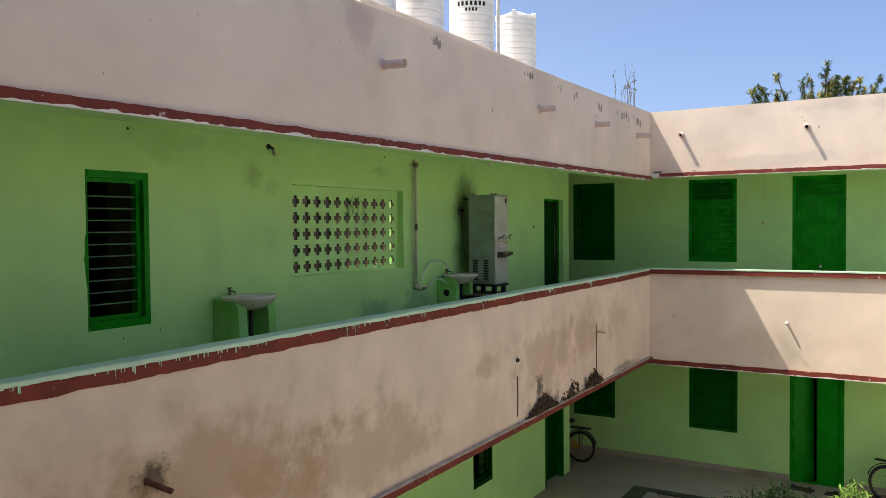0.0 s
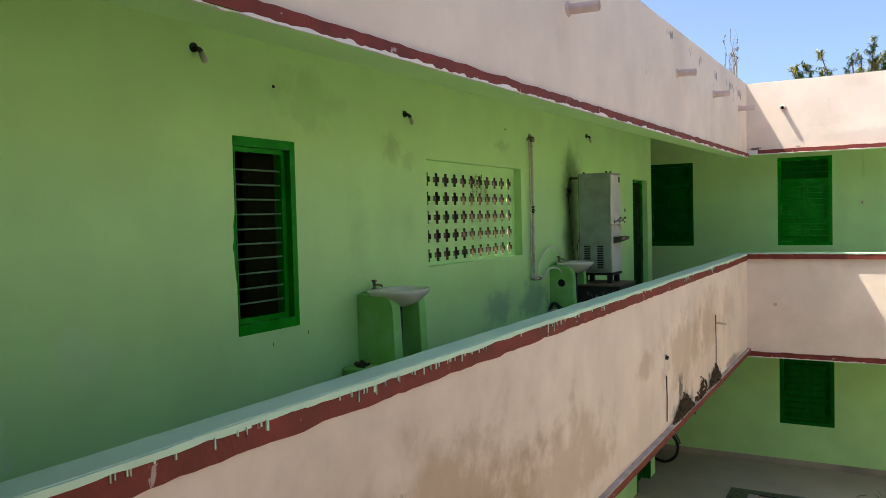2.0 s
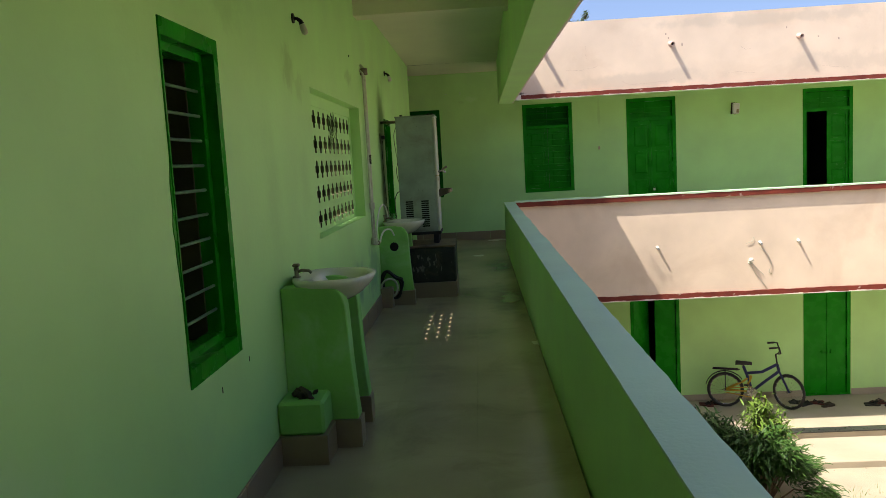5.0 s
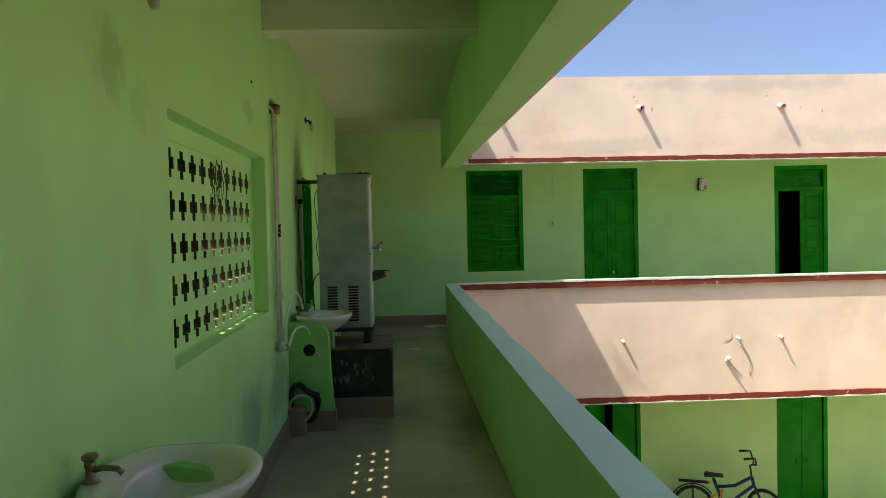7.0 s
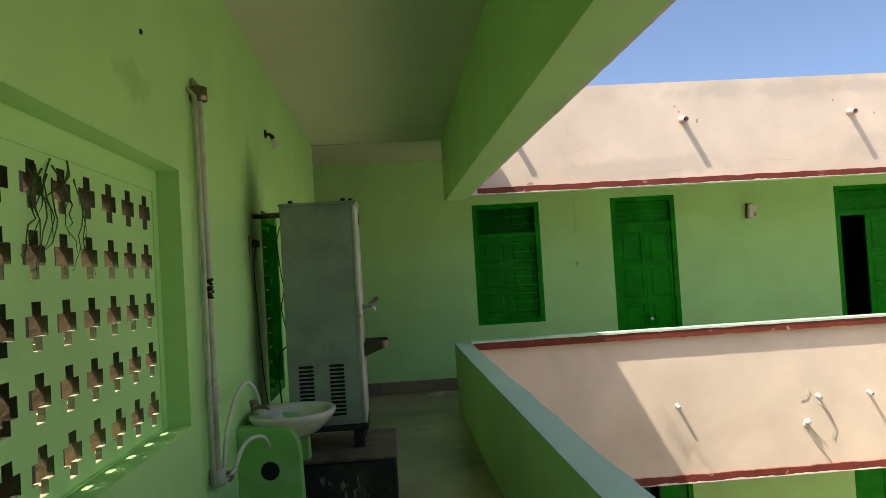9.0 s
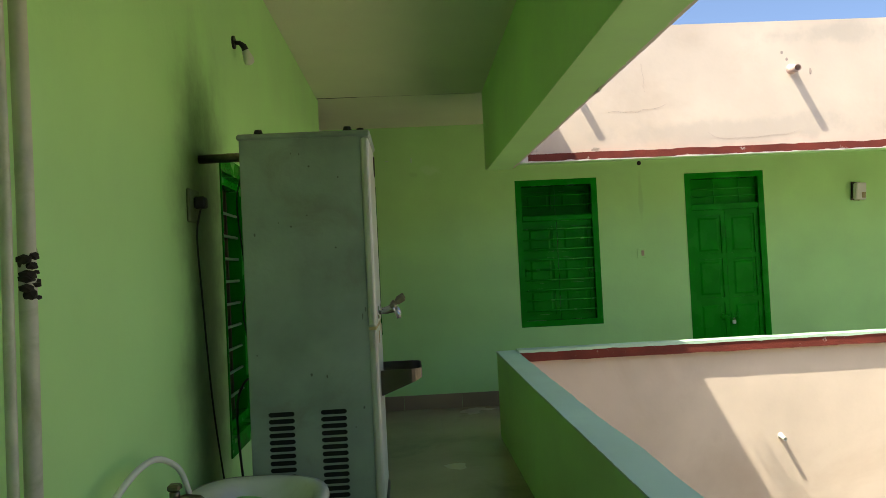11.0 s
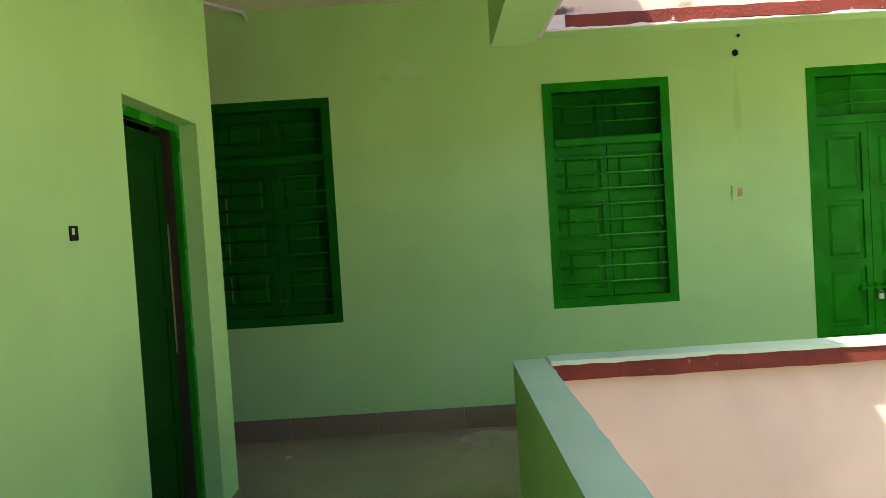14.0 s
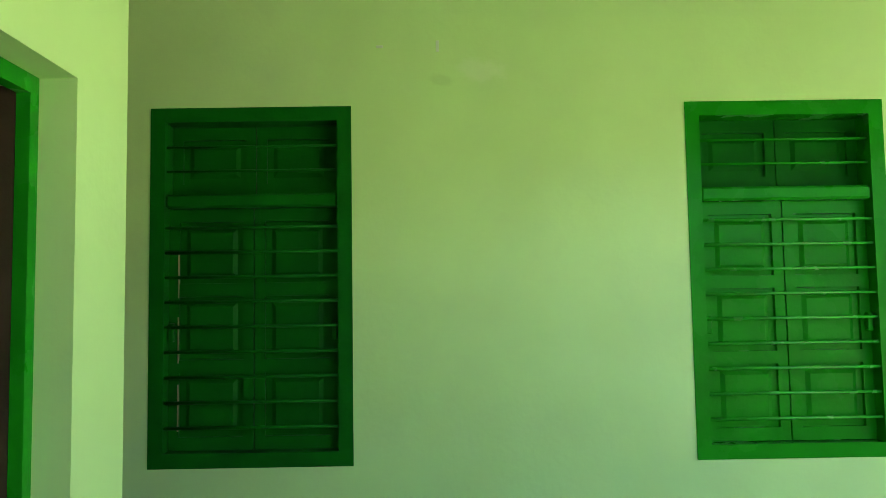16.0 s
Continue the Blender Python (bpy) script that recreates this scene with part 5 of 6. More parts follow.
part("box", boxes(((0.0, -3.006, 1.442), (0.005, -2.953, 1.487)), bevel=0.002), HOLE_DARK, plate)
part("switch_key", boxes(((0.004, -2.998, 1.46), (0.010, -2.986, 1.48)), bevel=0.002), WHITE_PLASTIC, plate)
plate = thing("switch_board", pose(0, 0, 0), "small pale switch plate painted over on the wall", "switch")
part("plate", boxes(((3.113, -0.008, 1.452), (3.205, 0.0, 1.555)), bevel=0.003), GREEN_WALL, plate)
part("rocker", boxes(((3.155, -0.014, 1.475), (3.185, -0.008, 1.53)), bevel=0.002), RAW_BLOCK, plate)
for z, r in ((2.45, 0.034), (2.565, 0.018)):
    plate = thing("junction_box", pose(3.182 if z < 2.5 else 3.21, 0, z, 90), "round junction box with dark opening in the wall", "junction box")
    bm = bmesh.new()
    lathe(bm, ((r, 0.0), (r, 0.006), (r * 0.7, 0.007), (r * 0.68, 0.002)), (0, 0, 0), 18)
    part("rim", bm, GREEN_WALL, plate)
    bm = bmesh.new()
    lathe(bm, ((r * 0.66, 0.0), (r * 0.66, 0.004)), (0, 0, 0), 18)
    part("hollow", bm, HOLE_DARK, plate)
meter = thing("meter_box", pose(5.50, 0, 2.05, 0, 4, 0), "cream fuse box on a dark backing on the wall", "fuse box")
meter.scale = (0.8, 0.8, 0.85)
part("backing", boxes(((-0.065, -0.03, -0.115), (0.05, 0.0, 0.115)), bevel=0.004), DARK_BROWN, meter)
part("case", boxes(((-0.05, -0.12, -0.11), (0.085, -0.03, 0.10)), bevel=0.012), WHITE_PLASTIC, meter)
part("cover", boxes(((0.02, -0.126, -0.09), (0.07, -0.118, -0.02)), bevel=0.003), STRAW, meter)


def lamp_holder(y, z, label, long=0.10, bulb=False):
    lamp = thing("lamp_holder", pose(0, y, z), label, "lamp holder", "lamp holders on the gallery wall")
    lamp.scale = (0.8, 0.8, 0.8)
    bm = bmesh.new()
    tube(bm, [(0, 0, 0.02), (0.012, 0, 0.02)], 0.035, 14)
    part("base", bm, BLACK, lamp, smooth=False)
    bm = bmesh.new()
    tube(bm, [(0.0, 0, 0.02), (0.035, 0.0, 0.016), (0.055, 0.012, 0.0), (0.062, 0.018, -0.018)], 0.014, 10, radii=[0.012, 0.012, 0.017, 0.019])
    part("socket", bm, BLACK, lamp, smooth=True)
    bm = bmesh.new()
    tube(bm, [(0.061, 0.017, -0.014), (0.066, 0.022, -0.035), (0.075, 0.032, -0.065), (0.080, 0.036, -0.085), (0.082, 0.038, -0.094)], 0.02, 14, radii=[0.016, 0.022, 0.029 if bulb else 0.024, 0.026 if bulb else 0.021, 0.010])
    part("lamp_base", bm, WHITE_PLASTIC if bulb else PVC, lamp, "dusty white lamp", smooth=True)
    return lamp


lamp_holder(-9.29, 2.27, "black angled lamp holder with a broken lamp base")
lamp_holder(-4.72, 2.45, "angled lamp holder with a small white lamp", bulb=True)
lamp_holder(-11.58, 2.42, "black lamp holder with no lamp")
for y, z, r in ((-10.9, 2.30, 0.012), (-7.3, 2.33, 0.010)):
    bm = bmesh.new()
    lathe(bm, ((r, 0), (r * 0.7, 0.006)), (0, 0, 0), 9)
    o = mesh_object("wall_plug", bm, HOLE_DARK)
    o.matrix_basis = pose(0.0, y, z, 0, 90)
    tagged(o, "small dark plug hole in the green wall", "wall plug")


# ---- spouts on the outer faces ----
def spout(name, place, length, radius, mat, label, group, tilt=0.0):
    sp = thing(name, place, label, "drain pipe", group)
    bm = bmesh.new()
    sides = 18
    prof = ((radius, 0), (radius, length), (radius * 0.82, length), (radius * 0.82, 0.02))
    rings = [[bm.verts.new((r * math.cos(a), r * math.sin(a), z)) for a in np.arange(sides) * 2 * math.pi / sides] for r, z in prof]
    for a, b in zip(rings, rings[1:]):
        for i in range(sides):
            bm.faces.new((a[i], a[(i + 1) % sides], b[(i + 1) % sides], b[i]))
    bm.faces.new(rings[-1])
    part("pipe", bm, mat, sp, smooth=True)
    bm = bmesh.new()
    lathe(bm, ((radius * 0.81, 0.018), (radius * 0.81, 0.024)), (0, 0, 0), sides)
    part("bore", bm, HOLE_DARK, sp)
    bm = bmesh.new()
    lathe(bm, ((radius * 1.5, 0.0), (radius * 1.2, 0.012), (radius * 1.02, 0.016)), (0, 0, 0), sides)
    part("mortar_collar", bm, mat, sp)
    return sp


for y, z, l in ((-9.50, 2.955, 0.23), (-6.24, 2.95, 0.20), (-4.27, 2.955, 0.20), (-2.36, 2.96, 0.22)):
    spout("drain_spout", pose(E_OUT - 0.012 + 0.006 * (y + 1.6), y, z + 0.010 * (y + 1.6), 0, 92, 0), l, 0.038, PINK_PIPE, "pink painted drain spout with a dark mouth on the roof parapet", "roof drain spouts")
for x in (2.121, 4.054, 5.965, 7.9, 9.8):
    spout("drain_spout", pose(x, N_OUT, 3.0, 97, 0, 0), 0.115, 0.032, PINK_PIPE, "short drain spout casting a long shadow on the parapet", "roof drain spouts")
for x in (3.775, 5.352, 5.935, 7.9):
    spout("drain_spout", pose(x, N_OUT, -0.10, 100, 0, 0), 0.085, 0.018, WHITE_PLASTIC, "thin white drain spout on the gallery parapet", "gallery drain spouts")
bm = bmesh.new()
lathe(bm, ((0.03, 0), (0.022, 0.004), (0.02, 0.03)), (0, 0, 0), 12)
o = mesh_object("drain_stub", bm, PINK_PIPE)
o.matrix_basis = pose(1.984, N_OUT, -0.085, 90)
tagged(o, "cut off drain stub in the gallery parapet", "drain pipe")
spout("drain_spout", pose(E_OUT - 0.037, -12.0, -0.02, 0, 108, 22), 0.17, 0.018, RUST, "rusty drain spout in a blackened patch of the parapet", "gallery drain spouts")
spout("drain_spout", pose(E_OUT - 0.035, -6.93, -0.06, 0, 110, 10), 0.035, 0.020, BLACK, "short dark drain spout on the stained parapet", "gallery drain spouts")
spout("drain_spout", pose(E_OUT - 0.034, -4.28, -0.05, 0, 95, 0), 0.14, 0.016, RAW_BLOCK, "thin drain spout over a brown run on the parapet", "gallery drain spouts")
for y, z0, z1 in ((-4.30, -0.62, 0.05), (-6.93, -0.72, -0.25)):
    bm = bmesh.new()
    x = E_OUT + SK * (y + 1.6) + drawn_in(y)
    tube(bm, [(x + 0.004, y, z0), (x + 0.006, y + 0.008, (z0 + z1) / 2), (x + 0.004, y, z1)], 0.006, 6)
    tagged(mesh_object("cable", bm, MOSS, smooth=True), "thin dark cable running down the stained parapet", "cable")

flood = thing("flood_lamp", pose(5.20, N_OUT, -0.37), "white round outdoor lamp with hanging wires on the parapet", "lamp")
bm = bmesh.new()
bmesh.ops.create_uvsphere(bm, u_segments=18, v_segments=12, radius=0.036, matrix=Matrix.Translation((0, -0.045, 0)) @ Matrix.Diagonal((1, 0.8, 1, 1)))
part("globe", bm, WHITE_PLASTIC, flood, smooth=True)
bm = bmesh.new()
lathe(bm, ((0.032, 0), (0.032, 0.02), (0.02, 0.025)), (0, 0, 0), 14)
o = part("base", bm, PVC, flood)
o.matrix_basis = pose(0, 0, -0.04, 90)
for pts in ([(0.0, -0.02, -0.06), (0.06, -0.015, -0.2), (0.16, -0.012, -0.33), (0.27, -0.012, -0.48)], [(0.02, -0.02, -0.05), (0.12, -0.012, -0.16), (0.2, -0.012, -0.24)],
            [(0.15, -0.01, 0.20), (0.27, -0.012, 0.08), (0.33, -0.012, -0.08), (0.28, -0.012, -0.2), (0.33, -0.012, -0.24)], [(-0.06, -0.012, 0.26), (0.03, -0.012, 0.29), (0.05, -0.012, 0.35), (0.08, -0.012, 0.28)]):
    bm = bmesh.new()
    tube(bm, pts, 0.0035, 6)
    part("wire", bm, PVC, flood, smooth=True)

# ---- roof tanks ----
stand = boxes(((-2.75, -6.2, CEIL + 0.22), (-1.15, 1.6, 4.72)), bevel=0.01)
structure("platform_roof", stand, PINK, "masonry platform for the water tanks", "platform")


def water_tank(name, x, y, label, letters=False):
    tank = thing(name, pose(x, y, 4.72), label, "water tank", "roof water tanks")
    prof, r = [(0.40, 0.0), (0.43, 0.02)], 0.435
    for k in range(9):
        z = 0.06 + k * 0.125
        prof += [(r, z), (r, z + 0.085), (r - 0.014, z + 0.10), (r - 0.014, z + 0.113)]
    prof += [(r, 1.19), (r + 0.006, 1.22), (r - 0.02, 1.25), (r - 0.12, 1.285), (0.20, 1.30)]
    bm = bmesh.new()
    lathe(bm, prof, sides=40)
    part("shell", bm, TANK, tank, smooth=False)
    bm = bmesh.new()
    lathe(bm, ((0.20, 1.29), (0.20, 1.345), (0.16, 1.36), (0.05, 1.37)), sides=28)
    part("lid", bm, TANK, tank)
    for a in (20, 110, 200, 290):
        bm = bmesh.new()
        box(bm, (0.33, -0.045, 1.20), (0.445, 0.045, 1.33), 0.012)
        o = part("lifting_lug", bm, TANK, tank)
        o.matrix_basis = pose(0, 0, 0, 0, 0, a)
    if letters:
        # stencilled marks too faint to read: one plain bar for each sign
        for count, z, size in ((7, 0.945, 0.08), (4, 0.84, 0.06)):
            for k in range(count):
                bm = bmesh.new()
                mid = math.radians(-62) + (k - (count - 1) / 2) * size * 1.05 / r
                half = size * 0.29 / r
                rows = []
                for a in (mid - half, mid, mid + half):
                    rows.append([bm.verts.new((d * math.cos(a), d * math.sin(a), h))
                                 for d, h in ((r - 0.002, z), (r + 0.004, z), (r + 0.004, z + size), (r - 0.002, z + size))])
                for lo, hi in zip(rows, rows[1:]):
                    for n in range(4):
                        bm.faces.new((lo[n], hi[n], hi[(n + 1) % 4], lo[(n + 1) % 4]))
                bm.faces.new(rows[0])
                bm.faces.new(rows[-1][::-1])
                bmesh.ops.recalc_face_normals(bm, faces=bm.faces)
                part("stencil_bar", bm, HOLE_DARK, tank, "black stencilled mark")
    return tank


water_tank("water_tank", -1.9, -5.0, "ribbed white plastic water tank on the roof")
water_tank("water_tank", -1.85, -3.62, "ribbed white plastic water tank on the roof")
water_tank("water_tank", -1.9, -1.63, "ribbed white plastic water tank with black stencilled marks", True)
water_tank("water_tank", -1.9, 0.36, "ribbed white plastic water tank beside the white riser pipe")
bm = bmesh.new()
tube(bm, [(-1.65, -0.98, 4.72), (-1.65, -0.98, 6.02), (-1.66, -1.0, 6.08), (-1.72, -1.14, 6.09), (-1.78, -1.3, 6.05)], 0.035, 12)
tagged(mesh_object("riser_pipe", bm, WHITE_PLASTIC, smooth=True), "white plastic riser pipe bent over to a roof tank", "pipe")

# dry weeds on the roof parapet
rng = random.Random(5)
weeds = bmesh.new()
for k in range(13):
    y = rng.uniform(-3.7, -2.3)
    p = Vector((1.59, y, ROOF - 0.02))
    h, lean = rng.uniform(0.18, 0.6) * (1.25 if y > -3.0 else 0.7), rng.uniform(-0.22, 0.22)
    pts = [p + Vector((0.03 * t * rng.uniform(-1, 1), lean * t * t * h * 1.6, h * t)) for t in np.linspace(0, 1, 6)]
    tube(weeds, pts, 0.004, 5, radii=[0.005, 0.004, 0.004, 0.003, 0.003, 0.002])
    for _ in range(3):
        q = pts[rng.randint(2, 5)]
        tube(weeds, [q, q + Vector((rng.uniform(-0.03, 0.03), rng.uniform(-0.08, 0.08), 0.05)), q + Vector((rng.uniform(-0.04, 0.04), rng.uniform(-0.12, 0.12), 0.04))], 0.003, 4, radii=[0.002, 0.006, 0.001])
tagged(mesh_object("weeds", weeds, WEED), "dry grass stalks growing on the roof parapet", "weeds", kind="stuff")


# ---- bicycles ----
def bicycle(place, label, wheel=0.305):
    bike = thing("bicycle", place, label, "bicycle", "bicycles on the ground storey")
    base = 1.02

    def add_wheel(x, steer=0.0):
        bm = bmesh.new()
        ring = [Vector((wheel * math.cos(a), 0, wheel * math.sin(a))) for a in np.linspace(0, 2 * math.pi, 41)]
        tube(bm, [v * ((wheel - 0.022) / wheel) for v in ring], 0.022, 8, caps=False)
        wh = part("wheel", bm, BLACK, bike, "black tyre", smooth=True)
        wh.matrix_basis = pose(x, 0, wheel, 0, 0, steer)
        bm = bmesh.new()
        tube(bm, [v * ((wheel - 0.05) / wheel) for v in ring], 0.008, 6, caps=False)
        part("rim", bm, CHROME, wh, smooth=True)
        bm = bmesh.new()
        for k in range(20):
            a = 2 * math.pi * k / 20
            tube(bm, [(0.015 * math.cos(a + 1.2), 0.02 * (-1) ** k, 0.015 * math.sin(a + 1.2)), ((wheel - 0.05) * math.cos(a), 0, (wheel - 0.05) * math.sin(a))], 0.0014, 4, caps=False)
        part("spokes", bm, CHROME, wh)
        bm = bmesh.new()
        tube(bm, [(0, -0.045, 0), (0, 0.045, 0)], 0.02, 10)
        part("hub", bm, CHROME, wh, smooth=True)

    add_wheel(0.0)
    add_wheel(base, -38)
    w = wheel
    bb, seat, head, headlow = (0.43, 0, w - 0.02), (0.30, 0, w + 0.42), (0.84, 0, w + 0.47), (0.87, 0, w + 0.35)

    def bars(name, pairs, r, mat, lab=""):
        bm = bmesh.new()
        for pts in pairs:
            tube(bm, pts, r, 10)
        return part(name, bm, mat, bike, lab, smooth=True)

    bars("main_frame", ([(0.36, 0, w + 0.30), (0.60, 0, w + 0.33), head], [bb, (0.66, 0, w + 0.18), headlow], [bb, (0.38, 0, w + 0.2), seat], [head, headlow]), 0.025, BLUE_PAINT, "navy painted frame")
    bars("rear_swing_arm", ([(0.0, 0.05, w), bb], [(0.0, -0.05, w), bb], [(0.0, 0.05, w), (0.30, 0.03, w + 0.16), (0.40, 0, w + 0.24)], [(0.0, -0.05, w), (0.30, -0.03, w + 0.16), (0.40, 0, w + 0.24)]), 0.012, YELLOW_PAINT, "yellow rear swing arm")
    bars("spring", ([(0.37, 0, w + 0.08), (0.42, 0, w + 0.26)],), 0.026, YELLOW_PAINT, "yellow suspension spring")
    bars("fork", ([headlow, (0.90, 0.05, w + 0.28), (base, 0.05, w)], [headlow, (0.90, -0.05, w + 0.28), (base, -0.05, w)]), 0.017, BLUE_PAINT)
    bars("stem", ([head, (0.82, 0, w + 0.64), (0.86, 0, w + 0.66)],), 0.014, BLACK)
    bars("handlebar", ([(0.80, 0.27, w + 0.80), (0.86, 0.25, w + 0.80), (0.89, 0.14, w + 0.68), (0.86, 0, w + 0.65), (0.89, -0.14, w + 0.68), (0.86, -0.25, w + 0.80), (0.80, -0.27, w + 0.80)],), 0.012, BLACK)
    for s in (1, -1):
        bars("grip", ([(0.81, 0.27 * s, w + 0.80), (0.70, 0.285 * s, w + 0.79)],), 0.017, BLACK)
        bars("pedal_crank", ([(0.43, 0.06 * s, w - 0.02), (0.43 + 0.09 * s, 0.07 * s, w - 0.02 - 0.13 * s)],), 0.009, CHROME)
        bm = box(bmesh.new(), (0.39 + 0.09 * s, 0.075 * s - 0.03, w - 0.035 - 0.13 * s), (0.47 + 0.09 * s, 0.075 * s + 0.03, w - 0.012 - 0.13 * s), 0.006)
        part("pedal", bm, BLACK, bike)
    bm = bmesh.new()
    rows = []
    for x, half, z in ((-0.12, 0.075, 0.02), (-0.10, 0.085, 0.035), (-0.03, 0.075, 0.03), (0.05, 0.04, 0.025), (0.13, 0.022, 0.02), (0.15, 0.008, 0.01)):
        rows.append([bm.verts.new((x, h, zz)) for h, zz in ((-half, z - 0.045), (-half, z), (0, z + 0.012), (half, z), (half, z - 0.045))])
    for a, b in zip(rows, rows[1:]):
        for i in range(5):
            bm.faces.new((a[i], a[(i + 1) % 5], b[(i + 1) % 5], b[i]))
    bm.faces.new(rows[0])
    bm.faces.new(rows[-1][::-1])
    bmesh.ops.recalc_face_normals(bm, faces=bm.faces)
    o = part("saddle", bm, BLACK, bike, "black saddle", smooth=True)
    o.matrix_basis = pose(0.29, 0, w + 0.47)
    bars("seat_post", ([seat, (0.29, 0, w + 0.46)],), 0.013, CHROME)
    bars("rear_carrier", ([(-0.2, y, w + 0.37) for y in (0.06,)] + [(0.22, 0.06, w + 0.36)], [(-0.2, -0.06, w + 0.37), (0.22, -0.06, w + 0.36)], [(-0.2, 0, w + 0.372), (0.24, 0, w + 0.36)], [(-0.2, -0.06, w + 0.37), (-0.2, 0.06, w + 0.37)],
                          [(0, -0.06, w + 0.36), (0, -0.06, w)], [(0, 0.06, w + 0.36), (0, 0.06, w)], [(-0.05, -0.06, w + 0.366), (-0.05, 0.06, w + 0.366)], [(0.1, -0.06, w + 0.362), (0.1, 0.06, w + 0.362)]), 0.008, BLACK, "black rear carrier")
    bm = bmesh.new()
    last = None
    for a in np.linspace(math.radians(35), math.radians(165), 16):
        ring = [bm.verts.new(((w + 0.035 + d) * math.cos(a), y, w + (w + 0.035 + d) * math.sin(a))) for y, d in ((-0.03, -0.01), (0, 0.0), (0.03, -0.01), (0.03, -0.014), (0, -0.004), (-0.03, -0.014))]
        if last:
            for i in range(6):
                bm.faces.new((last[i], last[(i + 1) % 6], ring[(i + 1) % 6], ring[i]))
        last = ring
    part("mudguard", bm, BLACK, bike, "black rear mudguard")
    bm = bmesh.new()
    tube(bm, [(0.43, -0.05, w - 0.02), (0.43, -0.054, w - 0.02)], 0.085, 22)
    part("chainwheel", bm, CHROME, bike)
    bars("chain_guard", ([(0.0, -0.06, w + 0.035), (0.43, -0.065, w + 0.075)], [(0.0, -0.06, w - 0.035), (0.43, -0.065, w - 0.11)]), 0.008, YELLOW_PAINT)
    bars("kickstand", ([(0.38, 0.06, w - 0.04), (0.33, 0.16, 0.005)],), 0.007, CHROME)
    return bike


bicycle(pose(5.16, -0.40, LOW, -4, 0, -17), "navy and yellow bicycle parked by the green wall")
bicycle(pose(-0.02, -0.80, LOW, 3, 0, 176), "dark bicycle parked round the corner on the veranda")


# ---- sandals and shoes ----
def sandal(parent, x, y, turn, mat):
    bm, rows = bmesh.new(), []
    for u, half in ((-0.12, 0.018), (-0.11, 0.03), (-0.06, 0.034), (0.0, 0.030), (0.06, 0.042), (0.10, 0.038), (0.125, 0.018)):
        rows.append([bm.verts.new(p) for p in ((u, -half, 0), (u, half, 0), (u, half, 0.022), (u, -half, 0.022))])
    for a, b in zip(rows, rows[1:]):
        for i in range(4):
            bm.faces.new((a[i], a[(i + 1) % 4], b[(i + 1) % 4], b[i]))
    bm.faces.new(rows[0])
    bm.faces.new(rows[-1][::-1])
    bmesh.ops.recalc_face_normals(bm, faces=bm.faces)
    s = thing("sandal", pose(x, y, LOW, 0, 0, turn), {"black_rubber": "black rubber", "maroon_shoe": "maroon"}.get(mat.name, "brown") + " flat sandal lying on the veranda floor", "sandal", "sandals on the veranda")
    part("sole", bm, mat, s)
    bm = bmesh.new()
    for y0 in (-1, 1):
        tube(bm, [(0.075, 0, 0.03), (0.04, 0.022 * y0, 0.05), (-0.01, 0.036 * y0, 0.022)], 0.008, 6)
    part("strap", bm, BLACK if mat is SHOE_RED else mat, s)
    return s


rng = random.Random(12)
for x, y, mat in ((3.74, -0.40, BLACK), (3.93, -0.42, DARK_BROWN), (4.35, -0.42, BLACK), (4.50, -0.44, BLACK), (4.85, -0.28, SHOE_RED), (5.0, -0.22, SHOE_RED), (6.38, -0.36, BLACK), (6.5, -0.45, BLACK), (6.72, -0.42, SHOE_RED), (6.83, -0.56, DARK_BROWN), (7.55, -0.6, BLACK), (7.7, -0.52, SHOE_RED), (7.83, -0.62, BLACK)):
    for k in (0, 1):
        sandal(None, x + 0.02 * k, y + 0.09 * k - 0.05, rng.uniform(-35, 35) + (180 if rng.random() < 0.3 else 0), mat)

# ---- ceiling crack, plaster cracks and marks ----
def crack(name, pts, width, mat, label, jitter=0.01, seed=1, normal=(0, -1, 0)):
    """A thin broken line lying on a surface."""
    r, bm = random.Random(seed), bmesh.new()
    P, n = [Vector(p) for p in pts], Vector(normal)
    path = []
    for a, b in zip(P, P[1:]):
        steps = max(2, int((b - a).length / 0.05))
        path += [a.lerp(b, i / steps) for i in range(steps)]
    path.append(P[-1])
    last = None
    for i, p in enumerate(path):
        d = (path[min(i + 1, len(path) - 1)] - path[max(i - 1, 0)]).normalized()
        side = d.cross(n)
        p = p + side * r.uniform(-jitter, jitter)
        w = width * r.uniform(0.4, 1.2)
        ring = [bm.verts.new(p + side * s * w + n * h) for s, h in ((-1, 0.0), (1, 0.0), (1, 0.0006), (-1, 0.0006))]
        if last:
            for k in range(4):
                bm.faces.new((last[k], last[(k + 1) % 4], ring[(k + 1) % 4], ring[k]))
        last = ring
    bmesh.ops.recalc_face_normals(bm, faces=bm.faces)
    return tagged(mesh_object(name, bm, mat), label, "crack", kind="structure")


GREY_CRACK = material("crack_shadow_grey", (0.50, 0.38, 0.32), 0.9)
crack("trim_crack", [(0.0, -1.50, CEIL - 0.002), (0.34, -1.50, CEIL - 0.002)], 0.012, HOLE_DARK, "dark gap in the joint of the ceiling", 0.006, 2, (0, 0, -1))
crack("trim_crack", [(0.34, -1.50, CEIL - 0.002), (1.39, -1.49, CEIL - 0.002)], 0.0045, LEDGE, "fine joint across the ceiling", 0.004, 3, (0, 0, -1))
rng = random.Random(31)
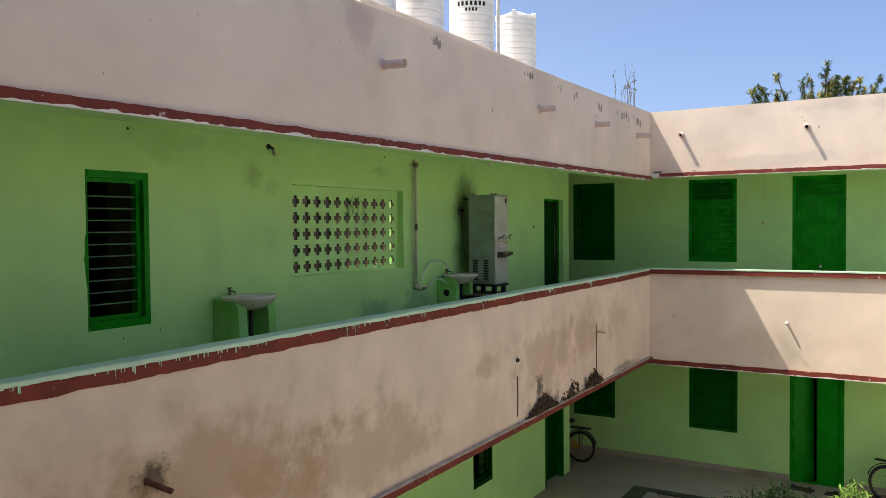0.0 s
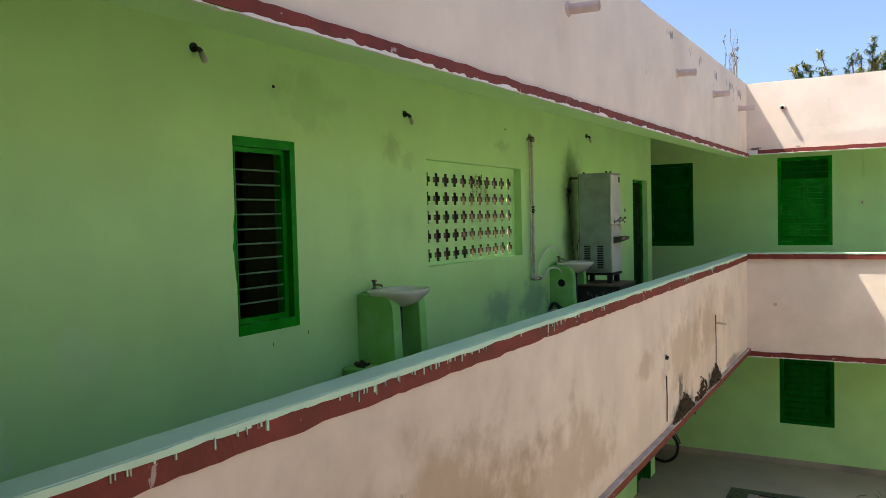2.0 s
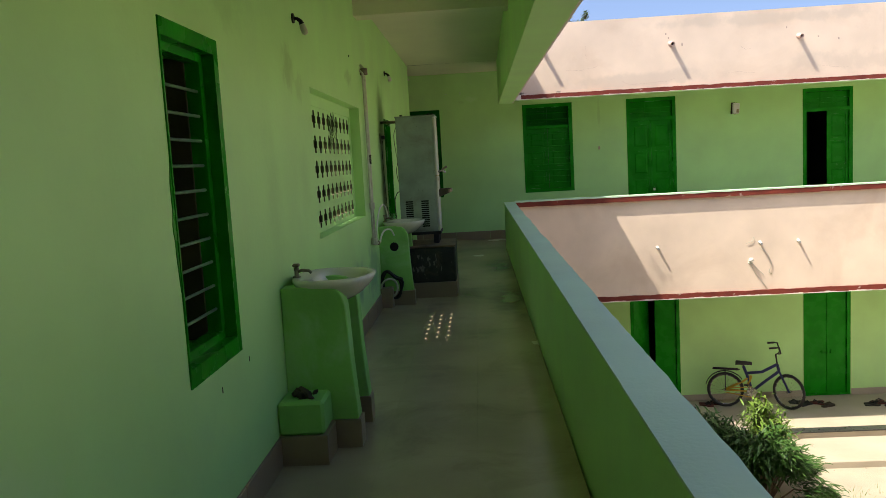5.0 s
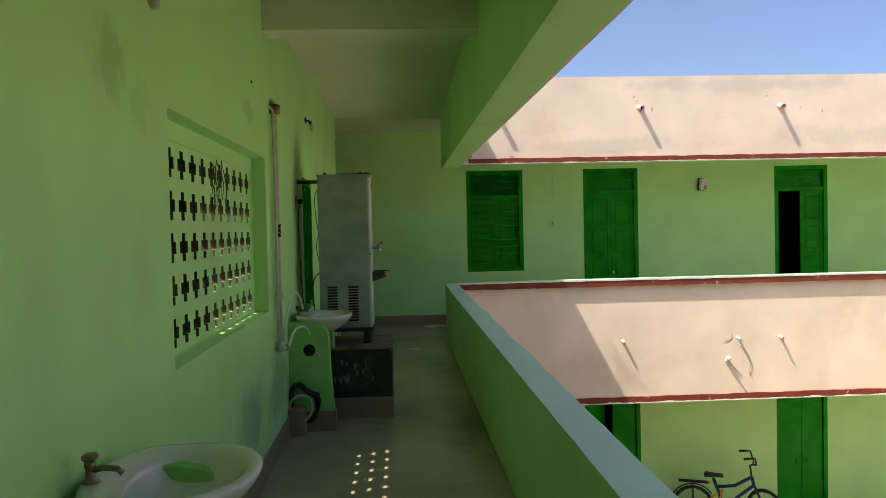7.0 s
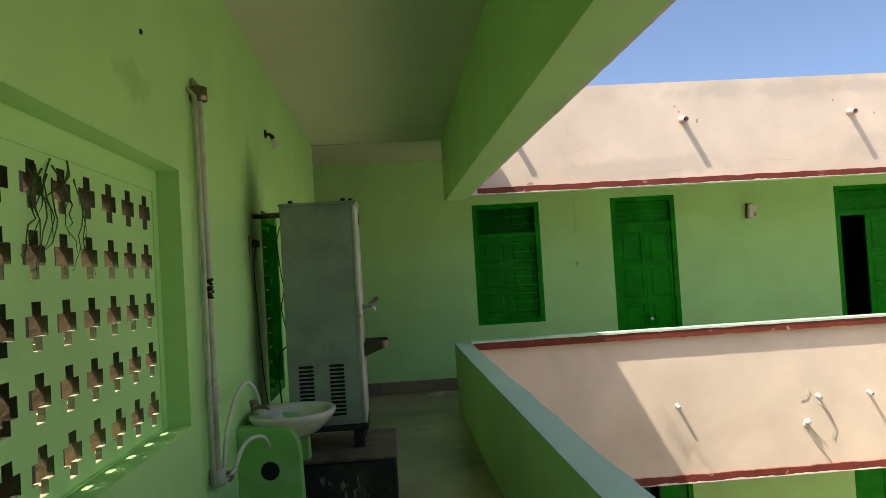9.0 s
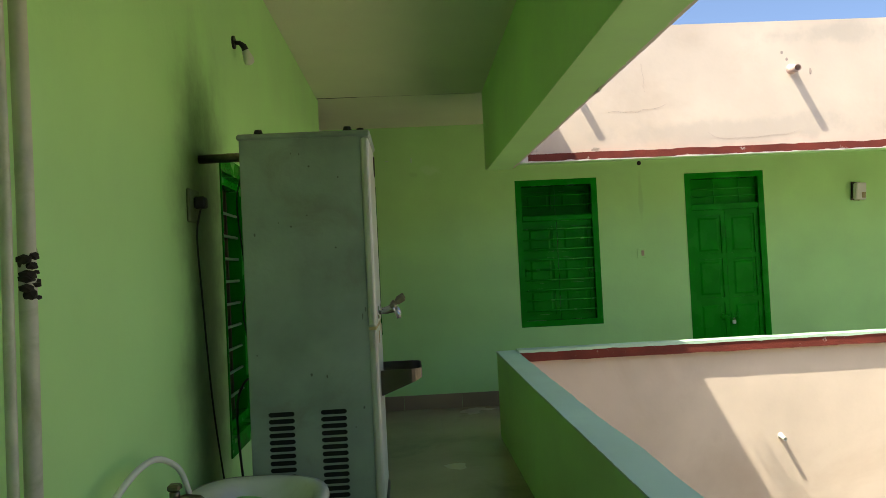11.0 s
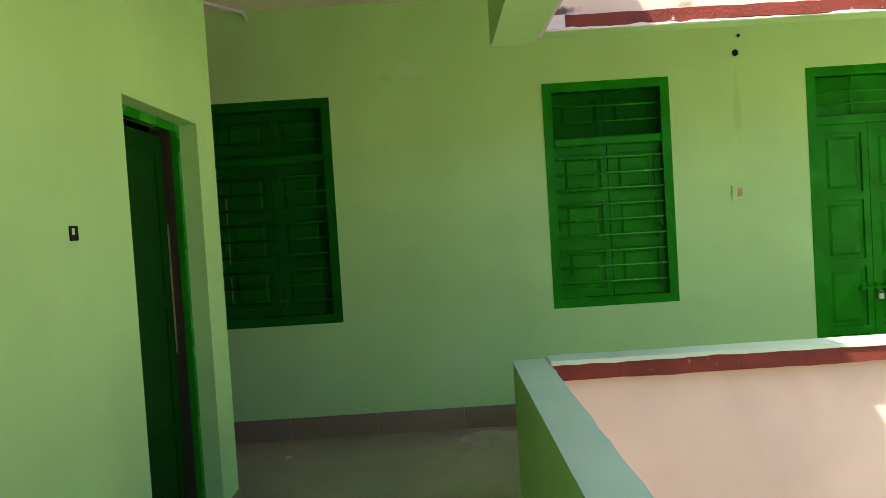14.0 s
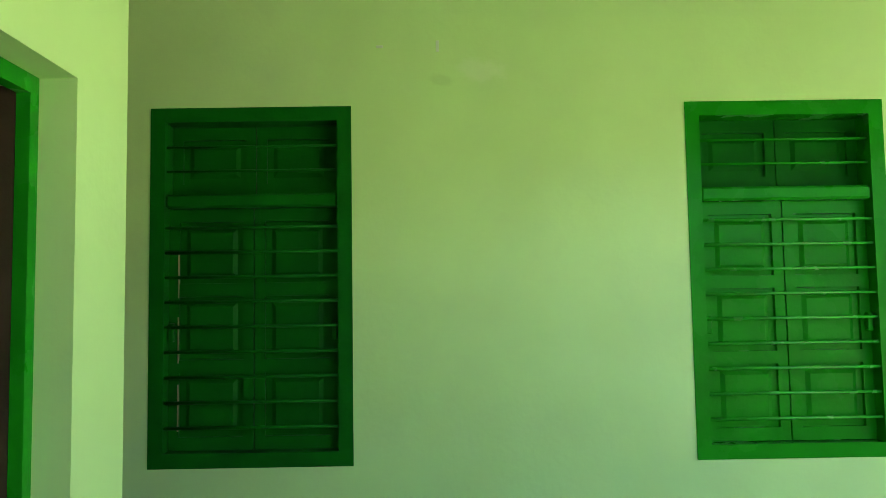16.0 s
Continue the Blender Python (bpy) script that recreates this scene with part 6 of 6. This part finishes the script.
for k, (x0, z0, x1, z1) in enumerate(((2.45, 2.70, 2.95, 2.74), (3.3, 2.48, 3.55, 2.43), (3.55, 2.43, 4.1, 2.47), (4.9, 2.52, 5.3, 2.50), (2.75, 3.1, 2.78, 2.86), (5.1, 2.9, 5.25, 2.86), (6.3, 2.55, 6.7, 2.5))):
    crack("trim_crack", [(x0, N_OUT - 0.001, z0), ((x0 + x1) / 2, N_OUT - 0.001, (z0 + z1) / 2 + rng.uniform(-0.03, 0.03)), (x1, N_OUT - 0.001, z1)], 0.0009, GREY_CRACK, "fine crack in the pink plaster", 0.012, k)
for x, z, h in ((4.22, 2.98, 0.03), (3.98, 3.15, 0.015), (4.02, 3.09, 0.015), (5.78, 3.14, 0.015), (6.25, 2.98, 0.012), (6.55, 2.93, 0.02)):
    bm = bmesh.new()
    lathe(bm, ((0.012, 0), (0.009, 0.002)), (0, 0, 0), 7)
    o = mesh_object("chip", bm, GREY_CRACK)
    o.matrix_basis = pose(x, N_OUT, z, 90) @ Matrix.Diagonal((1, h / 0.012, 1, 1))
    tagged(o, "small chip broken out of the pink plaster", "chip", kind="structure")

# short pale marks on the upper north wall
for x, z, w, h in ((0.78, 2.58, 0.014, 0.05), (0.52, 2.58, 0.03, 0.012)):
    o = mesh_object("plaster_patch", boxes(((x, -0.004, z - h / 2), (x + w, 0.0, z + h / 2)), bevel=0.0015), CAP)
    tagged(o, "small filled patch in the green plaster", "plaster patch", kind="structure")

for y, z in ((-10.98, 0.60), (-10.62, 0.63)):
    o = mesh_object("plaster_chip", boxes(((0.0, y - 0.0025, z - 0.012), (0.0025, y + 0.0025, z + 0.012)), bevel=0.001), SHADE_GRIME)
    tagged(o, "small dark chip in the green plaster", "plaster chip", kind="structure")

# conduit on the ceiling round the corner
bm = bmesh.new()
tube(bm, [(-0.9, -1.2, CEIL - 0.02), (-0.12, -0.05, CEIL - 0.02), (-0.10, -0.015, CEIL - 0.07)], 0.012, 8)
tagged(mesh_object("conduit", bm, WHITE_PLASTIC, smooth=True), "thin white conduit across the ceiling", "conduit")

# ---- plants ----
def leaf_mesh(bm, base, direction, up, length, width, droop=0.3):
    """One lance-shaped leaf, folded along its rib and bent down."""
    d, n = direction.normalized(), up
    side = d.cross(n).normalized()
    n = side.cross(d).normalized()
    pts = [base, base + d * length * 0.35 - n * droop * length * 0.04, base + d * length * 0.75 - n * droop * length * 0.22, base + d * length - n * droop * length * 0.45]
    a, m1, m2, tip = [bm.verts.new(p) for p in pts]
    l1, r1 = [bm.verts.new(pts[1] + s * side * width * 0.5 + n * width * 0.12) for s in (-1, 1)]
    l2, r2 = [bm.verts.new(pts[2] + s * side * width * 0.36 + n * width * 0.08) for s in (-1, 1)]
    for f in ((a, m1, l1), (a, r1, m1), (l1, m1, m2, l2), (m1, r1, r2, m2), (l2, m2, tip), (m2, r2, tip)):
        bm.faces.new(f)


def bush(name, x, y, z, radius, height, leaves, mat, label, seed, size=0.13):
    r = random.Random(seed)
    plant = thing(name, pose(x, y, z), label, "shrub")
    wood, crown, tips = bmesh.new(), bmesh.new(), []
    for k in range(26):
        a, lean = r.uniform(0, 2 * math.pi), math.sqrt(r.uniform(0.02, 1))
        top = Vector((radius * 0.86 * lean * math.cos(a), radius * 0.86 * lean * math.sin(a), height * (1 - 0.55 * lean ** 2) * r.uniform(0.72, 0.98)))
        mid = top * 0.5 + Vector((0, 0, 0.15 * height))
        tube(wood, [Vector((0.05 * math.cos(a), 0.05 * math.sin(a), 0)), mid, top], 0.01, 6, radii=[0.016, 0.010, 0.004])
        tips.append((mid, top))
    for _ in range(leaves):
        mid, top = r.choice(tips)
        t = r.random() ** 0.6
        p = mid.lerp(top, t) + Vector([r.gauss(0, 0.07) for _ in range(3)])
        p.z = max(p.z, 0.03)
        out = Vector((p.x * 1.3 + r.uniform(-0.5, 0.5), p.y * 1.3 + r.uniform(-0.5, 0.5), r.uniform(-0.35, 0.6)))
        leaf_mesh(crown, p, out, Vector((r.uniform(-0.2, 0.2), r.uniform(-0.2, 0.2), 1)), size * r.uniform(0.7, 1.3), size * 0.24, r.uniform(0.2, 1.2))
    part("stem_clump", wood, BARK, plant)
    c = part("crown", crown, mat, plant)
    c["kind"] = "stuff"
    return plant


GROUND = LOW - 0.2
bush("shrub", 3.90, -3.45, GROUND, 0.92, 1.22, 5200, LEAF, "dense dark green shrub with long drooping leaves", 41)
bush("shrub", 4.50, -3.95, GROUND, 0.95, 1.10, 5200, LEAF, "dense dark green shrub with long drooping leaves", 43)
bush("shrub", 4.80, -3.15, GROUND, 0.42, 1.34, 1300, LEAF_LIGHT, "sunlit yellow-green shrub with narrow leaves", 42, 0.12)


def tree(x, y, z, label):
    r = random.Random(77)
    t = thing("tree", pose(x, y, z), label, "tree")
    wood, crown, yellow = bmesh.new(), bmesh.new(), bmesh.new()
    tube(wood, [(0, 0, 0), (0.1, 0, 2.5), (-0.05, 0.1, 5.5)], 0.2, 10, radii=[0.26, 0.2, 0.12])
    for k in range(48):
        a = 2 * math.pi * k / 48 + r.uniform(-0.2, 0.2)
        reach = r.uniform(0.4, 3.0)
        tip = Vector((reach * math.cos(a), reach * 0.7 * math.sin(a), 9.62 - 0.30 * reach + r.uniform(-0.8, 0.2)))
        if k in (1, 14):
            tip = Vector((0.25 if k == 1 else -1.2, 0, 9.75 if k == 1 else 9.6))
        start = Vector((0, 0, r.uniform(3.5, 5.5)))
        mid = start.lerp(tip, 0.5) + Vector((0, 0, 0.3))
        tube(wood, [start, mid, tip], 0.05, 6, radii=[0.07, 0.04, 0.012])
        for s in range(20):
            along = r.uniform(0.15, 1.0) ** 0.8
            q = mid.lerp(tip, along)
            d = (Vector((r.uniform(-1, 1), r.uniform(-1, 1), r.uniform(-0.5, 0.6))).normalized() + (tip - mid).normalized() * 0.9).normalized()
            end = q + d * r.uniform(0.25, 0.5) * (1.15 - 0.75 * along)
            tube(wood, [q, end], 0.006, 4, radii=[0.008, 0.003])
            which = yellow if r.random() < 0.28 else crown
            for i in range(26):
                p = q.lerp(end, i / 25)
                o = Vector((r.uniform(-1, 1), r.uniform(-1, 1), r.uniform(-0.4, 0.7)))
                leaf_mesh(which, p, o, Vector((0, 0, 1)), r.uniform(0.07, 0.15), 0.036, 0.6)
    part("trunk", wood, BARK, t)
    part("crown", crown, LEAF_TREE, t)["kind"] = "stuff"
    part("crown_yellow", yellow, LEAF_TREE_YELLOW, t, "yellowing leaf tips")["kind"] = "stuff"
    return t


tree(2.95, 12.0, GROUND, "tall tree with feathery yellow-green crown behind the building")

# grass and pebbles in the courtyard
rng = random.Random(8)
grass = bmesh.new()
for _ in range(2600):
    x, y = rng.uniform(2.2, 9.5), rng.uniform(-7.0, -3.35)
    if noise.noise((x * 0.9, y * 0.9, 4)) < -0.05:
        continue
    h = rng.uniform(0.03, 0.10)
    a = rng.uniform(0, 6.28)
    v = [grass.verts.new(p) for p in ((x - 0.004 * math.sin(a), y + 0.004 * math.cos(a), GROUND), (x + 0.004 * math.sin(a), y - 0.004 * math.cos(a), GROUND), (x + rng.uniform(-0.05, 0.05), y + rng.uniform(-0.05, 0.05), GROUND + h))]
    grass.faces.new(v)
tagged(mesh_object("grass", grass, GRASS), "thin patchy grass in the sunny courtyard", "grass", kind="stuff")
pebbles = bmesh.new()
for _ in range(320):
    s = rng.uniform(0.008, 0.03)
    bmesh.ops.create_icosphere(pebbles, subdivisions=1, radius=s, matrix=Matrix.Translation((rng.uniform(1.9, 9.5), rng.uniform(-7, -2.0), GROUND + s * 0.3)) @ Matrix.Diagonal((1, rng.uniform(0.6, 1), 0.6, 1)))
tagged(mesh_object("pebbles", pebbles, SAND), "small stones scattered over the courtyard ground", "stones", kind="stuff")

# ---- pieces of the floors and skirtings, last ----
def piece_mesh(name, size, mat, bevel=0.003):
    me = bpy.data.meshes.new(name)
    bm = boxes(((0, 0, 0), size), bevel=bevel)
    bm.to_mesh(me)
    bm.free()
    me.materials.append(mat)
    return me


def place(me, parent, m):
    o = new(me.name, me)
    o.parent = parent
    o.matrix_basis = m
    return o


gallery_floor = bpy.data.objects["floor"]
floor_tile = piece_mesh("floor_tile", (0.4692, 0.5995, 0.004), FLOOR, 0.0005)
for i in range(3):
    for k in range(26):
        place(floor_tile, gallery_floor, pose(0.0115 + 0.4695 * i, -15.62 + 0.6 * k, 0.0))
skirting = tagged(new("baseboard"), "brown tile skirting along the gallery walls", "skirting", kind="structure")
tile_y = piece_mesh("skirting_tile", (0.012, 0.598, 0.148), SKIRT)
tile_x = piece_mesh("skirting_tile", (0.598, 0.012, 0.148), SKIRT)
for k in range(17):
    place(tile_y, skirting, pose(0.0, -13.23 + 0.6 * k, 0.0))
for y, w in ((-3.03, 0.49), (-1.665, 0.262)):
    place(piece_mesh("skirting_tile", (0.012, w, 0.148), SKIRT), skirting, pose(0.0, y, 0.0))
x = -2.4
while x < 10:
    if not (3.66 - 0.61 < x < 4.52 or 6.65 - 0.61 < x < 7.52):
        place(tile_x, skirting, pose(x, -0.012, 0.0))
    x += 0.6
low_skirt = tagged(new("baseboard_lower"), "pale cement skirting along the ground storey walls", "skirting", kind="structure")
low_tile = piece_mesh("skirting_tile", (0.798, 0.012, 0.11), CEMENT)
for x in (-0.8, 0.0, 0.8, 1.6, 2.4, 2.82, 4.5, 5.3, 5.86, 7.5, 8.3, 9.1):
    place(low_tile, low_skirt, pose(x, -0.012, LOW))
border = tagged(new("pavement"), "black granite slabs edging the veranda", "pavement", kind="structure")
slab_x = piece_mesh("granite_slab", (0.598, 0.19, 0.02), GRANITE)
slab_y = piece_mesh("granite_slab", (0.30, 0.598, 0.02), GRANITE)
for k in range(14):
    place(slab_x, border, pose(1.30 + 0.6 * k, -1.80, LOW - 0.014))
for k in range(12):
    place(slab_y, border, pose(1.30, -2.42 - 0.6 * k, LOW - 0.014))
step = boxes(((1.75, -2.75, GROUND - 0.05), (11.0, -1.785, LOW - 0.10)), bevel=0.01)
structure("pavement_step", step, CEMENT, "pale cement step below the veranda", "step")
